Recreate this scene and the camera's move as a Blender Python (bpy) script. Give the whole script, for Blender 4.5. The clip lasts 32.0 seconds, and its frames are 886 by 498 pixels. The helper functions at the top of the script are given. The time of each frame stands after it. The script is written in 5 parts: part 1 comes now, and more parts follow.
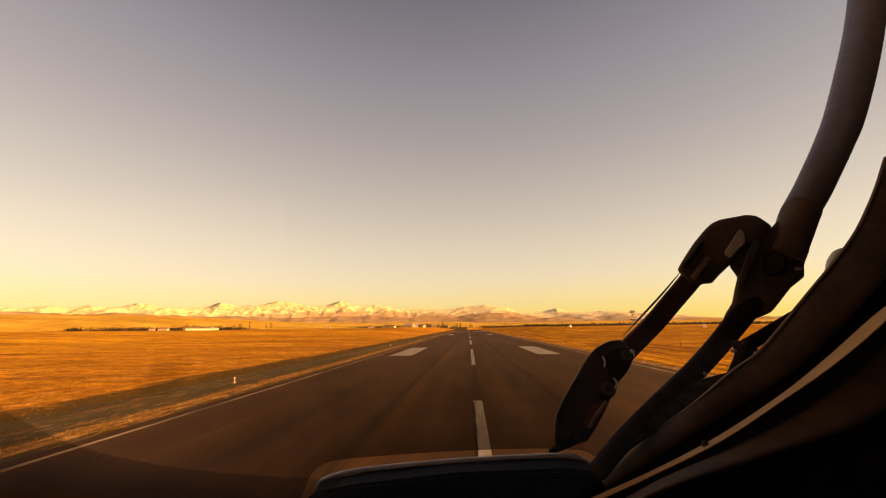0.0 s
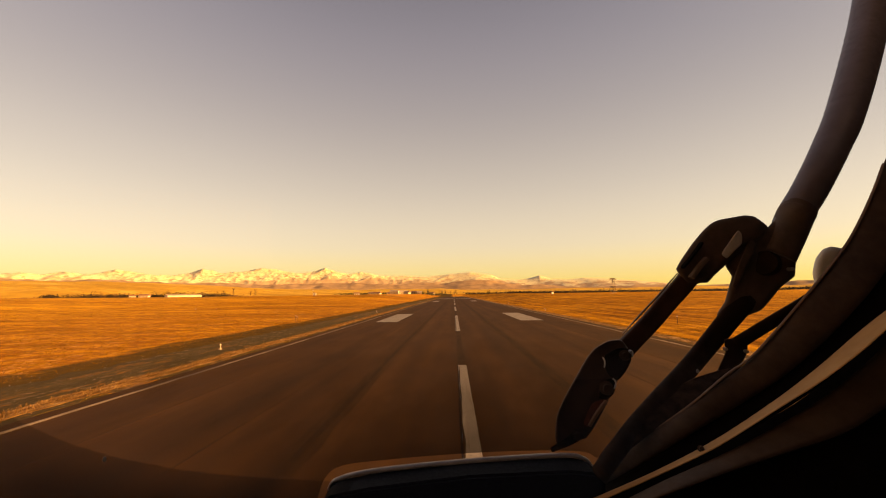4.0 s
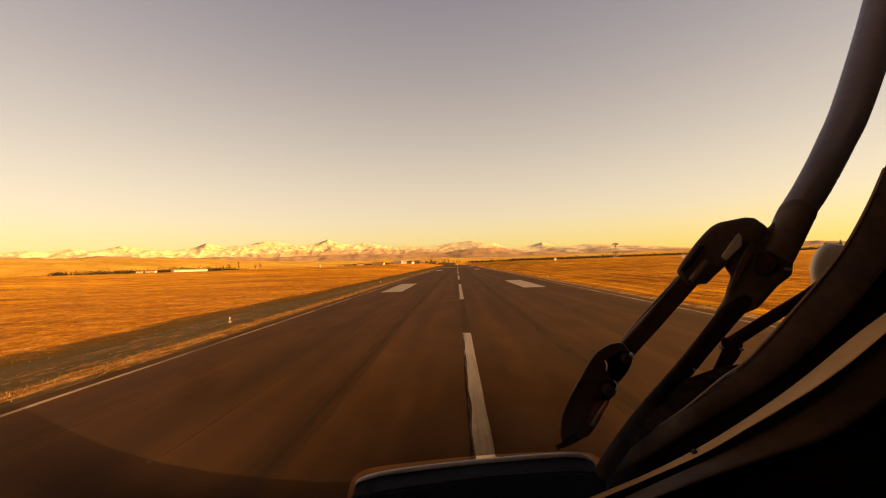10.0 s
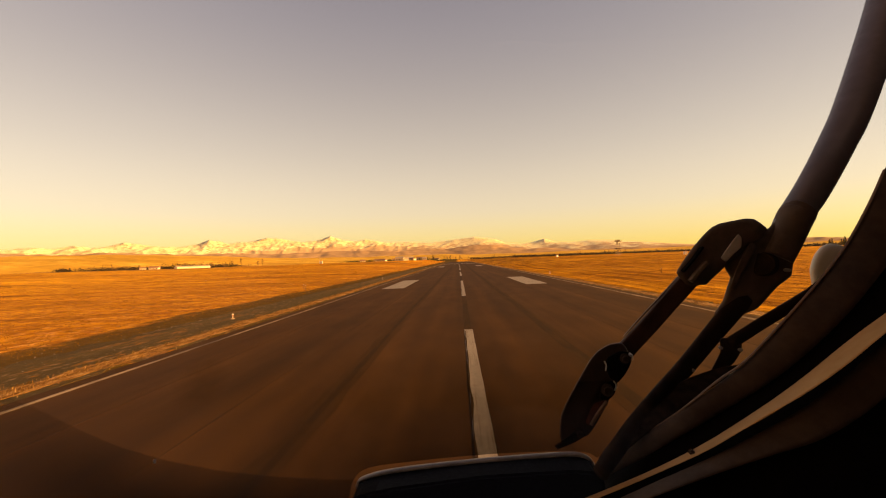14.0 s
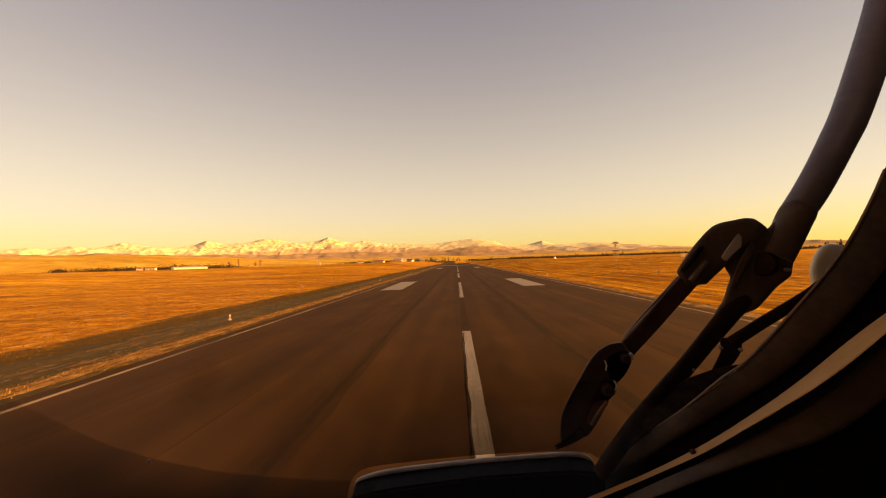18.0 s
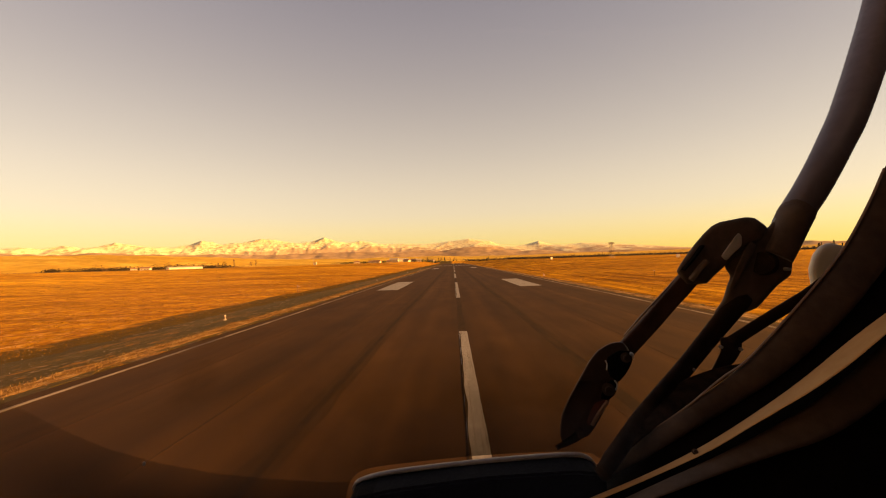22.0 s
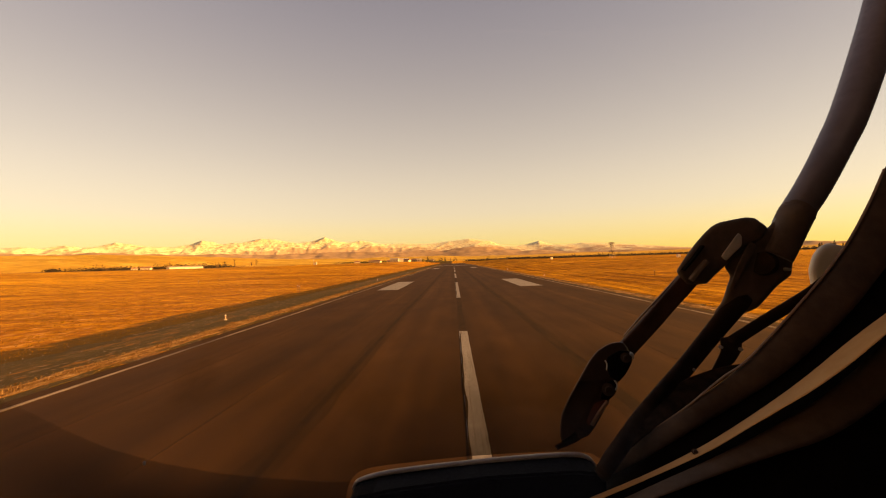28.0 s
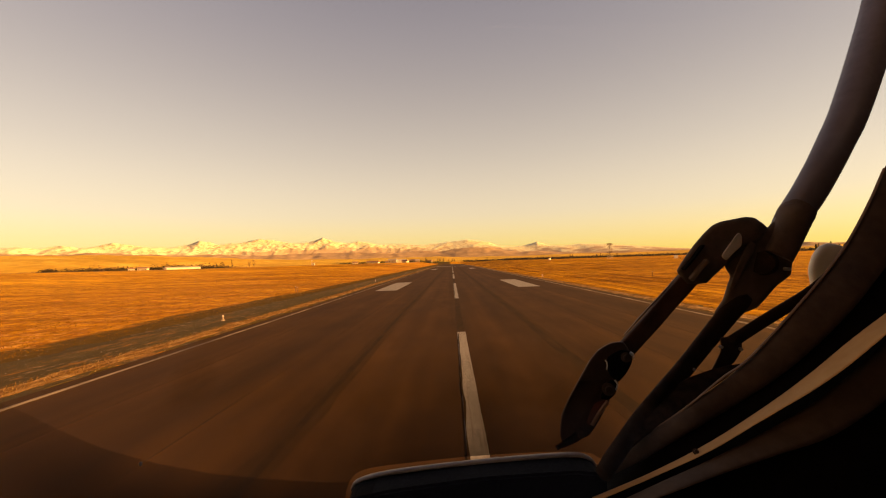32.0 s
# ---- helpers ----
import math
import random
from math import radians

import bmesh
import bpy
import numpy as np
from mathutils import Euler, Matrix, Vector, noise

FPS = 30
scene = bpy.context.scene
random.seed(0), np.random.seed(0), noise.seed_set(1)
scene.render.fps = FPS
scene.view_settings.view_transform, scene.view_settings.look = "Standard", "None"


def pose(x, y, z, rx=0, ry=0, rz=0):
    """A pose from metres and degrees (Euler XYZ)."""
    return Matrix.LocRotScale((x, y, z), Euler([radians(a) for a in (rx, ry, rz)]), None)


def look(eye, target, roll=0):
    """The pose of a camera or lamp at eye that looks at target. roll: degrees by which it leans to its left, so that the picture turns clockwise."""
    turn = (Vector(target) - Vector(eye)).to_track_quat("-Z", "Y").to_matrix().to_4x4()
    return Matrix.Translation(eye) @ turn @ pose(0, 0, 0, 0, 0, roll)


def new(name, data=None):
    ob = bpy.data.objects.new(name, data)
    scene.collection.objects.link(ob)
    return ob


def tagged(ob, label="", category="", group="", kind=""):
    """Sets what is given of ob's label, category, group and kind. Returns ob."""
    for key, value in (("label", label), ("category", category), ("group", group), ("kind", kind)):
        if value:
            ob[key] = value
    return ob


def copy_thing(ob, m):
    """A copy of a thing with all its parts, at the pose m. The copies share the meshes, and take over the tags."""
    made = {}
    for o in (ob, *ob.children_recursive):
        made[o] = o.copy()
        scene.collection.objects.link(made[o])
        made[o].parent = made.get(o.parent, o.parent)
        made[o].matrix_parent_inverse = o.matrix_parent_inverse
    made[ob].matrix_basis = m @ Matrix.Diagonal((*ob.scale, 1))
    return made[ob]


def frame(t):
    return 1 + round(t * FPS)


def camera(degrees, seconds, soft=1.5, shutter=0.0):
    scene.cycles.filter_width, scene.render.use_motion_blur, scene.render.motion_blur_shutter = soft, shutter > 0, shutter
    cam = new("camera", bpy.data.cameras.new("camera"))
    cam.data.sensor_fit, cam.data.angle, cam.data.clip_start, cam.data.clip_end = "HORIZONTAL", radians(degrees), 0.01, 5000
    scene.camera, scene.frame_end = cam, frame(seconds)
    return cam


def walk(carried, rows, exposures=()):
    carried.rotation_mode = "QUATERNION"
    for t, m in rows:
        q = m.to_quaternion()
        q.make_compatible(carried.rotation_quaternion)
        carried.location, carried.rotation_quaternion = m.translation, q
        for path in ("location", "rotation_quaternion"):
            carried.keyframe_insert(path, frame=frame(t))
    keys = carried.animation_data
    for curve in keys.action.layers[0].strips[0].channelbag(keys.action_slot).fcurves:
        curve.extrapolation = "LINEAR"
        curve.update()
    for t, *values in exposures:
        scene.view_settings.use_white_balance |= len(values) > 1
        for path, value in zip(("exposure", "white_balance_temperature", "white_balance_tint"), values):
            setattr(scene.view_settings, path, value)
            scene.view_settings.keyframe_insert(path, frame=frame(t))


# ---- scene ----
# ---- camera and its way ----
cam = camera(98.04, 32.0, soft=1.1)
PATH = [
    (0, 0.0474, 0.0381, 3.8600, 11.565, 0.830, 3.757),
    (0.5, 0.0442, 0.0399, 3.8623, 11.094, 0.315, 3.396),
    (1, 0.0408, 0.0383, 3.8692, 10.383, -0.007, 3.147),
    (1.5, 0.0407, 0.0363, 3.8721, 10.336, 0.340, 3.246),
    (2, 0.0364, 0.0371, 3.8768, 9.865, 0.216, 2.931),
    (2.5, 0.0312, 0.0431, 3.8753, 9.960, 0.370, 2.494),
    (3, 0.0220, 0.0464, 3.8834, 9.219, 0.363, 1.828),
    (3.5, 0.0147, 0.0407, 3.9021, 7.894, 0.611, 1.545),
    (5.5, 0.0129, 0.0100, 3.9575, 4.597, 1.597, 2.230),
    (6, 0.0136, 0.0063, 3.9635, 4.281, 1.722, 2.361),
    (6.5, 0.0149, 0.0013, 3.9711, 3.910, 1.932, 2.559),
    (7, 0.0154, -0.0037, 3.9805, 3.362, 2.036, 2.700),
    (7.5, 0.0174, -0.0065, 3.9824, 3.245, 1.969, 2.875),
    (8, 0.0185, -0.0157, 4.0009, 2.288, 2.382, 3.148),
    (8.5, 0.0161, -0.0141, 4.0017, 2.122, 2.199, 2.971),
    (9, 0.0155, -0.0099, 3.9938, 2.586, 2.170, 2.842),
    (9.5, 0.0095, -0.0056, 3.9955, 2.271, 1.922, 2.393),
    (10, 0.0043, -0.0019, 3.9980, 2.110, 2.111, 2.019),
    (10.5, 0.0041, -0.0022, 3.9989, 1.999, 1.996, 2.006),
    (11, 0.0029, 0.0007, 3.9948, 2.182, 1.882, 1.867),
    (11.5, 0.0039, -0.0001, 3.9946, 2.216, 1.894, 1.945),
    (12, 0.0061, -0.0026, 3.9955, 2.215, 1.935, 2.133),
    (12.5, 0.0059, -0.0022, 3.9952, 2.254, 1.989, 2.109),
    (13, 0.0049, -0.0047, 4.0030, 1.826, 2.147, 2.113),
    (13.5, 0.0084, -0.0045, 3.9951, 2.271, 1.904, 2.307),
    (14, 0.0070, -0.0083, 4.0068, 1.609, 2.116, 2.315),
    (14.5, 0.0042, -0.0015, 3.9970, 2.102, 1.962, 1.999),
    (16.5, 0.0018, 0.0003, 3.9976, 1.944, 1.774, 1.817),
    (17, 0.0024, -0.0008, 3.9990, 1.927, 1.915, 1.879),
    (17.5, 0.0051, -0.0019, 3.9960, 2.141, 1.868, 2.059),
    (18, 0.0038, -0.0031, 4.0013, 1.827, 1.958, 2.013),
    (18.5, 0.0032, -0.0029, 4.0019, 1.770, 1.939, 1.976),
    (19, 0.0064, -0.0049, 4.0001, 1.957, 1.982, 2.202),
    (19.5, 0.0071, -0.0060, 4.0010, 1.907, 1.962, 2.270),
    (20, 0.0095, -0.0096, 4.0043, 1.791, 2.071, 2.489),
    (20.5, 0.0126, -0.0135, 4.0072, 1.697, 2.143, 2.755),
    (21, 0.0099, -0.0097, 4.0039, 1.840, 2.114, 2.516),
    (21.5, 0.0025, -0.0027, 4.0029, 1.700, 1.954, 1.925),
    (22, -0.0024, 0.0036, 3.9987, 1.847, 1.886, 1.499),
    (22.5, -0.0063, 0.0076, 3.9977, 1.766, 1.721, 1.181),
    (23, -0.0110, 0.0138, 3.9936, 1.867, 1.549, 0.758),
    (23.5, -0.0117, 0.0140, 3.9946, 1.844, 1.669, 0.713),
    (24, -0.0113, 0.0132, 3.9955, 1.774, 1.627, 0.755),
    (24.5, -0.0063, 0.0086, 3.9954, 1.897, 1.694, 1.152),
    (25, -0.0049, 0.0064, 3.9976, 1.850, 1.839, 1.290),
    (25.5, -0.0033, 0.0057, 3.9960, 1.965, 1.803, 1.399),
    (27.5, -0.0004, 0.0021, 3.9980, 1.890, 1.805, 1.651),
    (28, -0.0019, 0.0031, 3.9989, 1.832, 1.851, 1.543),
    (28.5, -0.0047, 0.0066, 3.9969, 1.921, 1.891, 1.296),
    (29, -0.0067, 0.0080, 3.9976, 1.781, 1.753, 1.145),
    (29.5, -0.0080, 0.0094, 3.9970, 1.768, 1.689, 1.040),
    (30, -0.0101, 0.0129, 3.9938, 1.902, 1.624, 0.832),
    (30.5, -0.0138, 0.0149, 3.9967, 1.662, 1.644, 0.576),
    (31, -0.0120, 0.0145, 3.9943, 1.883, 1.724, 0.687),
    (31.5, -0.0106, 0.0108, 3.9993, 1.623, 1.790, 0.862),
    (32, -0.0048, 0.0071, 3.9959, 1.934, 1.781, 1.273),
]

walk(cam, [(t, pose(x, y, z, 90 + p, r, w)) for t, x, y, z, p, r, w in PATH], exposures=[(0.0, 1.6), (32.0, 1.6)])

# ---- sky and sun ----
SUN_EL, SUN_AZ = radians(13), radians(88)   # azimuth clockwise from the runway's heading
world = bpy.data.worlds.new("evening_sky")
scene.world = world
world.use_nodes = True
wn, wl = world.node_tree.nodes, world.node_tree.links
wn.clear()
sky = wn.new("ShaderNodeTexSky")
sky.sky_type, sky.sun_disc = "NISHITA", False
sky.sun_elevation, sky.sun_rotation = SUN_EL, SUN_AZ
sky.air_density, sky.dust_density, sky.ozone_density, sky.altitude = 1.0, 3.0, 1.0, 800
co = wn.new("ShaderNodeTexCoord")
sep = wn.new("ShaderNodeSeparateXYZ")
wl.new(co.outputs["Generated"], sep.inputs[0])
ramp = wn.new("ShaderNodeValToRGB")
wl.new(sep.outputs["Z"], ramp.inputs["Fac"])
ramp.color_ramp.interpolation = "B_SPLINE"
stops = ((0, (0.936, 0.612, 0.085)), (0.05, (0.940, 0.664, 0.200)), (0.12, (0.888, 0.688, 0.440)), (0.26, (0.640, 0.520, 0.400)), (0.42, (0.416, 0.340, 0.304)), (0.58, (0.288, 0.242, 0.260)), (0.74, (0.136, 0.116, 0.124)), (1, (0.056, 0.051, 0.064)))
els = ramp.color_ramp.elements
els[0].position, els[0].color = stops[0][0], (*stops[0][1], 1)
els[1].position, els[1].color = stops[-1][0], (*stops[-1][1], 1)
for p, c in stops[1:-1]:
    els.new(p).color = (*c, 1)
haze = wn.new("ShaderNodeMix")
haze.data_type = "RGBA"
haze.inputs["Factor"].default_value = 0.84
lift = wn.new("ShaderNodeVectorMath")
lift.operation = "SCALE"
wl.new(ramp.outputs["Color"], lift.inputs[0])
side = wn.new("ShaderNodeMath")      # the sky is paler to one side
side.operation = "MULTIPLY_ADD"
side.inputs[1].default_value, side.inputs[2].default_value = 1.55, -0.69
wl.new(sep.outputs["X"], side.inputs[0])
glow = wn.new("ShaderNodeMath")
glow.operation = "MULTIPLY_ADD"
glow.inputs[2].default_value = 7.91
wl.new(side.outputs[0], glow.inputs[0])
wl.new(sep.outputs["X"], glow.inputs[1])
wl.new(glow.outputs[0], lift.inputs["Scale"])
wl.new(sky.outputs["Color"], haze.inputs["A"])
warm = wn.new("ShaderNodeMix")          # the low sun's glow behind and beside
warm.data_type, warm.blend_type = "RGBA", "MULTIPLY"
warm.inputs["B"].default_value = (1.35, 0.74, 0.30, 1)
back = wn.new("ShaderNodeMapRange")
back.interpolation_type = "SMOOTHSTEP"
for nm, val in (("From Min", 0.45), ("From Max", -0.5), ("To Min", 0.0), ("To Max", 0.9)):
    back.inputs[nm].default_value = val
wl.new(sep.outputs["Y"], back.inputs["Value"])
wl.new(back.outputs[0], warm.inputs["Factor"])
wl.new(lift.outputs[0], warm.inputs["A"])
wl.new(warm.outputs["Result"], haze.inputs["B"])
bg = wn.new("ShaderNodeBackground")
bg.inputs["Strength"].default_value = 0.05
wl.new(haze.outputs["Result"], bg.inputs["Color"])
wo = wn.new("ShaderNodeOutputWorld")
wl.new(bg.outputs[0], wo.inputs["Surface"])

sun = new("sun", bpy.data.lights.new("sun", "SUN"))
sun.data.energy, sun.data.angle, sun.data.color = 5.0, radians(0.6), (1.0, 0.43, 0.09)
to_sun = Vector((math.sin(SUN_AZ) * math.cos(SUN_EL), math.cos(SUN_AZ) * math.cos(SUN_EL), math.sin(SUN_EL)))
sun.matrix_world = look((0, 0, 50), Vector((0, 0, 50)) - to_sun)


# ---- materials ----
class Mat:
    """A node material with short ways to add textures to it."""

    def __init__(self, name, color=(0.5, 0.5, 0.5), rough=0.7, metal=0.0, spec=0.5):
        self.m = bpy.data.materials.new(name)
        self.m.use_nodes = True
        self.n, self.l = self.m.node_tree.nodes, self.m.node_tree.links
        self.b = self.n["Principled BSDF"]
        self.b.inputs["Base Color"].default_value = (*color, 1)
        self.b.inputs["Roughness"].default_value = rough
        self.b.inputs["Metallic"].default_value = metal
        self.b.inputs["Specular IOR Level"].default_value = spec
        self.geo = None

    def place(self, scale=(1, 1, 1)):
        if self.geo is None:
            self.geo = self.n.new("ShaderNodeNewGeometry")
        mp = self.n.new("ShaderNodeMapping")
        mp.inputs["Scale"].default_value = scale
        self.l.new(self.geo.outputs["Position"], mp.inputs["Vector"])
        return mp.outputs["Vector"]

    def noise(self, scale, detail=5, rough=0.6, stretch=(1, 1, 1)):
        t = self.n.new("ShaderNodeTexNoise")
        t.inputs["Scale"].default_value, t.inputs["Detail"].default_value, t.inputs["Roughness"].default_value = scale, detail, rough
        self.l.new(self.place(stretch), t.inputs["Vector"])
        return t.outputs["Fac"]

    def ramp(self, fac, stops):
        r = self.n.new("ShaderNodeValToRGB")
        e = r.color_ramp.elements
        e[0].position, e[0].color = stops[0][0], (*stops[0][1], 1)
        e[1].position, e[1].color = stops[-1][0], (*stops[-1][1], 1)
        for p, c in stops[1:-1]:
            e.new(p).color = (*c, 1)
        self.l.new(fac, r.inputs["Fac"])
        return r.outputs["Color"]

    def span(self, fac, a, b, lo=0.0, hi=1.0):
        r = self.n.new("ShaderNodeMapRange")
        for i, v in zip(("From Min", "From Max", "To Min", "To Max"), (a, b, lo, hi)):
            r.inputs[i].default_value = v
        self.l.new(fac, r.inputs["Value"])
        return r.outputs["Result"]

    def mix(self, fac, a, b, kind="MIX"):
        x = self.n.new("ShaderNodeMix")
        x.data_type, x.blend_type = "RGBA", kind
        for i, v in (("Factor", fac), ("A", a), ("B", b)):
            if isinstance(v, (int, float)):
                x.inputs[i].default_value = v
            elif isinstance(v, tuple):
                x.inputs[i].default_value = (*v, 1)
            else:
                self.l.new(v, x.inputs[i])
        return x.outputs["Result"]

    def math(self, op, a, b):
        x = self.n.new("ShaderNodeMath")
        x.operation = op
        for i, v in enumerate((a, b)):
            if isinstance(v, (int, float)):
                x.inputs[i].default_value = v
            else:
                self.l.new(v, x.inputs[i])
        return x.outputs[0]

    def rnd(self):
        return self.n.new("ShaderNodeObjectInfo").outputs["Random"]

    def isle(self):
        if self.geo is None:
            self.place()
        return self.geo.outputs["Random Per Island"]

    def color(self, sock):
        self.l.new(sock, self.b.inputs["Base Color"])
        return self

    def rough(self, sock):
        self.l.new(sock, self.b.inputs["Roughness"])
        return self

    def bump(self, fac, strength=0.3, dist=0.01):
        x = self.n.new("ShaderNodeBump")
        x.inputs["Strength"].default_value, x.inputs["Distance"].default_value = strength, dist
        self.l.new(fac, x.inputs["Height"])
        self.l.new(x.outputs["Normal"], self.b.inputs["Normal"])
        return self


asphalt = Mat("asphalt", rough=0.88, spec=0.08)
_a = asphalt.ramp(asphalt.noise(0.35, 6, 0.65, (1, 0.12, 1)), ((0.3, (0.040, 0.0210, 0.0045)), (0.55, (0.055, 0.0284, 0.0057)), (0.8, (0.071, 0.0370, 0.0075))))
_st = asphalt.ramp(asphalt.noise(0.45, 5, 0.6, (1, 0.5, 1)), ((0.3, (0.78, 0.76, 0.74)), (0.6, (1.06, 1.06, 1.06))))
_b = asphalt.ramp(asphalt.noise(0.12, 3, 0.5, (6, 0.05, 1)), ((0.35, (0.72, 0.72, 0.72)), (0.65, (1.1, 1.08, 1.05))))
_g = asphalt.ramp(asphalt.noise(60, 3, 0.7), ((0.3, (0.75, 0.75, 0.75)), (0.7, (1.25, 1.25, 1.25))))
asphalt.color(asphalt.mix(0.7, asphalt.mix(1.0, asphalt.mix(1.0, _a, _st, "MULTIPLY"), _b, "MULTIPLY"), _g, "MULTIPLY")).bump(asphalt.noise(90, 3, 0.7), 0.4, 0.006)
asphalt = asphalt.m

tar = Mat("tar_joint", rough=0.95, spec=0.1)
tar.color(tar.ramp(tar.noise(1.2, 6, 0.7, (1, 0.3, 1)), ((0.32, (0.018, 0.010, 0.0034)), (0.5, (0.026, 0.0144, 0.0042)), (0.68, (0.044, 0.0240, 0.006))))).bump(tar.noise(30), 0.4, 0.006)
tar = tar.m
seam = Mat("paving_seam", rough=0.95, spec=0.1)
seam.color(seam.ramp(seam.noise(0.8, 5), ((0.35, (0.028, 0.0155, 0.0050)), (0.65, (0.046, 0.025, 0.0075)))))
seam = seam.m

stain = Mat("stained_asphalt", rough=0.92, spec=0.08)
stain.color(stain.ramp(stain.noise(0.9, 6, 0.7, (1, 0.25, 1)), ((0.3, (0.030, 0.0162, 0.0042)), (0.7, (0.052, 0.028, 0.0066))))).bump(stain.noise(90, 3, 0.7), 0.4, 0.006)
stain = stain.m

paint = Mat("worn_white_paint", rough=0.75)
_w = paint.noise(1.1, 8, 0.75, (7, 0.14, 1))
_s = paint.noise(14, 6, 0.7, (1.5, 0.4, 1))
_k = paint.math("MULTIPLY", paint.span(_w, 0.34, 0.46), paint.span(_s, 0.22, 0.42))
paint.color(paint.mix(_k, (0.10, 0.08, 0.06), paint.ramp(paint.noise(5), ((0.3, (0.155, 0.155, 0.155)), (0.7, (0.25, 0.25, 0.25)))))).bump(_s, 0.3, 0.004)
paint = paint.m

faint = Mat("faded_edge_paint", rough=0.85)
_w = faint.noise(0.8, 8, 0.75, (3, 0.35, 1))
faint.color(faint.mix(faint.span(_w, 0.42, 0.64), (0.055, 0.042, 0.028), (0.30, 0.25, 0.18)))
faint = faint.m

field = Mat("dry_grass_ground", rough=0.95, spec=0.03)
_f1 = field.ramp(field.noise(0.018, 7, 0.62, (0.6, 1.6, 1)), ((0.28, (0.46, 0.230, 0.002)), (0.43, (0.62, 0.330, 0.003)), (0.58, (0.75, 0.432, 0.004)), (0.76, (0.84, 0.53, 0.020))))
_f2 = field.ramp(field.noise(0.35, 8, 0.7, (0.5, 1.3, 1)), ((0.28, (0.40, 0.36, 0.30)), (0.48, (0.92, 0.90, 0.86)), (0.72, (1.3, 1.3, 1.25))))
_f3 = field.ramp(field.noise(5, 6, 0.75), ((0.3, (0.6, 0.58, 0.52)), (0.7, (1.25, 1.25, 1.2))))
_f4 = field.ramp(field.math("MULTIPLY", field.span(field.noise(1.1, 7, 0.72, (0.7, 1, 1)), 0.50, 0.58), field.span(field.noise(0.05, 4, 0.6, (0.5, 1.4, 1)), 0.36, 0.50)), ((0.0, (1.0, 1.0, 1.0)), (1.0, (0.34, 0.28, 0.24))))
_f5 = field.ramp(field.noise(0.045, 6, 0.65, (0.22, 1.5, 1)), ((0.34, (0.50, 0.46, 0.40)), (0.42, (0.92, 0.91, 0.90)), (0.54, (1, 1, 1)), (0.60, (1.25, 1.30, 1.4)), (0.66, (1, 1, 1)), (0.76, (1.35, 1.42, 1.6))))
_f6 = field.ramp(field.noise(0.15, 7, 0.72, (0.7, 1.1, 1)), ((0.34, (0.50, 0.46, 0.40)), (0.48, (0.95, 0.95, 0.95)), (0.66, (1.22, 1.25, 1.3))))
_sx = field.n.new("ShaderNodeSeparateXYZ")
field.l.new(field.place(), _sx.inputs[0])
_rows = field.ramp(field.noise(0.42, 7, 0.75, (1.4, 0.05, 1)), ((0.38, (0.32, 0.25, 0.18)), (0.47, (0.56, 0.50, 0.40)), (0.54, (0.86, 0.82, 0.72)), (0.64, (1.15, 1.16, 1.15))))
_near = field.math("MAXIMUM", field.math("MULTIPLY", field.span(_sx.outputs["X"], 14, 20), field.span(_sx.outputs["X"], 160, 30, 0.45, 1.0)), field.math("MULTIPLY", field.span(_sx.outputs["X"], -14, -20), field.span(_sx.outputs["X"], -130, -40, 0.0, 0.22)))
_fc = field.mix(_near, field.mix(0.8, field.mix(1.0, field.mix(0.8, field.mix(0.9, field.mix(0.75, _f1, _f2, "MULTIPLY"), _f6, "MULTIPLY"), _f4, "MULTIPLY"), _f5, "MULTIPLY"), _f3, "MULTIPLY"), _rows, "MULTIPLY")
_edge = field.math("ADD", _sx.outputs["X"], field.span(field.noise(0.35, 7, 0.7, (1, 0.35, 1)), 0.3, 0.7, -1.8, 1.8))
_bare = field.math("MULTIPLY", field.span(_edge, -24.6, -23.4), field.span(_sx.outputs["X"], 0, -5))
# right field tinted yellower, and darker to stand in for backlit grass
_fc = field.mix(field.math("MULTIPLY", field.span(_sx.outputs["X"], 14, 20), field.span(_sx.outputs["X"], 220, 50, 0.0, 1.0)), _fc, field.mix(1.0, _fc, (0.88, 0.88, 0.66), "MULTIPLY"))
_spk = field.math("MULTIPLY", field.span(field.noise(0.7, 8, 0.8, (1, 0.8, 1)), 0.47, 0.54), field.math("MULTIPLY", field.span(_sx.outputs["X"], -110, -35), field.span(_sx.outputs["X"], 0, -5)))
_fc = field.mix(field.math("MULTIPLY", _spk, 0.8), _fc, (0.27, 0.11, 0.006))
_cl = field.math("MULTIPLY", field.math("MULTIPLY", field.span(field.noise(1.2, 8, 0.80, (1, 0.6, 1)), 0.53, 0.60), field.span(field.noise(0.09, 4, 0.6), 0.42, 0.56)), field.math("MULTIPLY", field.span(_sx.outputs["X"], -75, -26), field.span(_sx.outputs["X"], 0, -5)))
_fc = field.mix(field.math("MULTIPLY", _cl, 0.85), _fc, (0.74, 0.44, 0.10))
field.color(field.mix(field.math("MULTIPLY", _bare, 0.93), _fc, (0.062, 0.047, 0.011))).bump(field.noise(1.6, 8, 0.75), 0.8, 0.25)
field = field.m

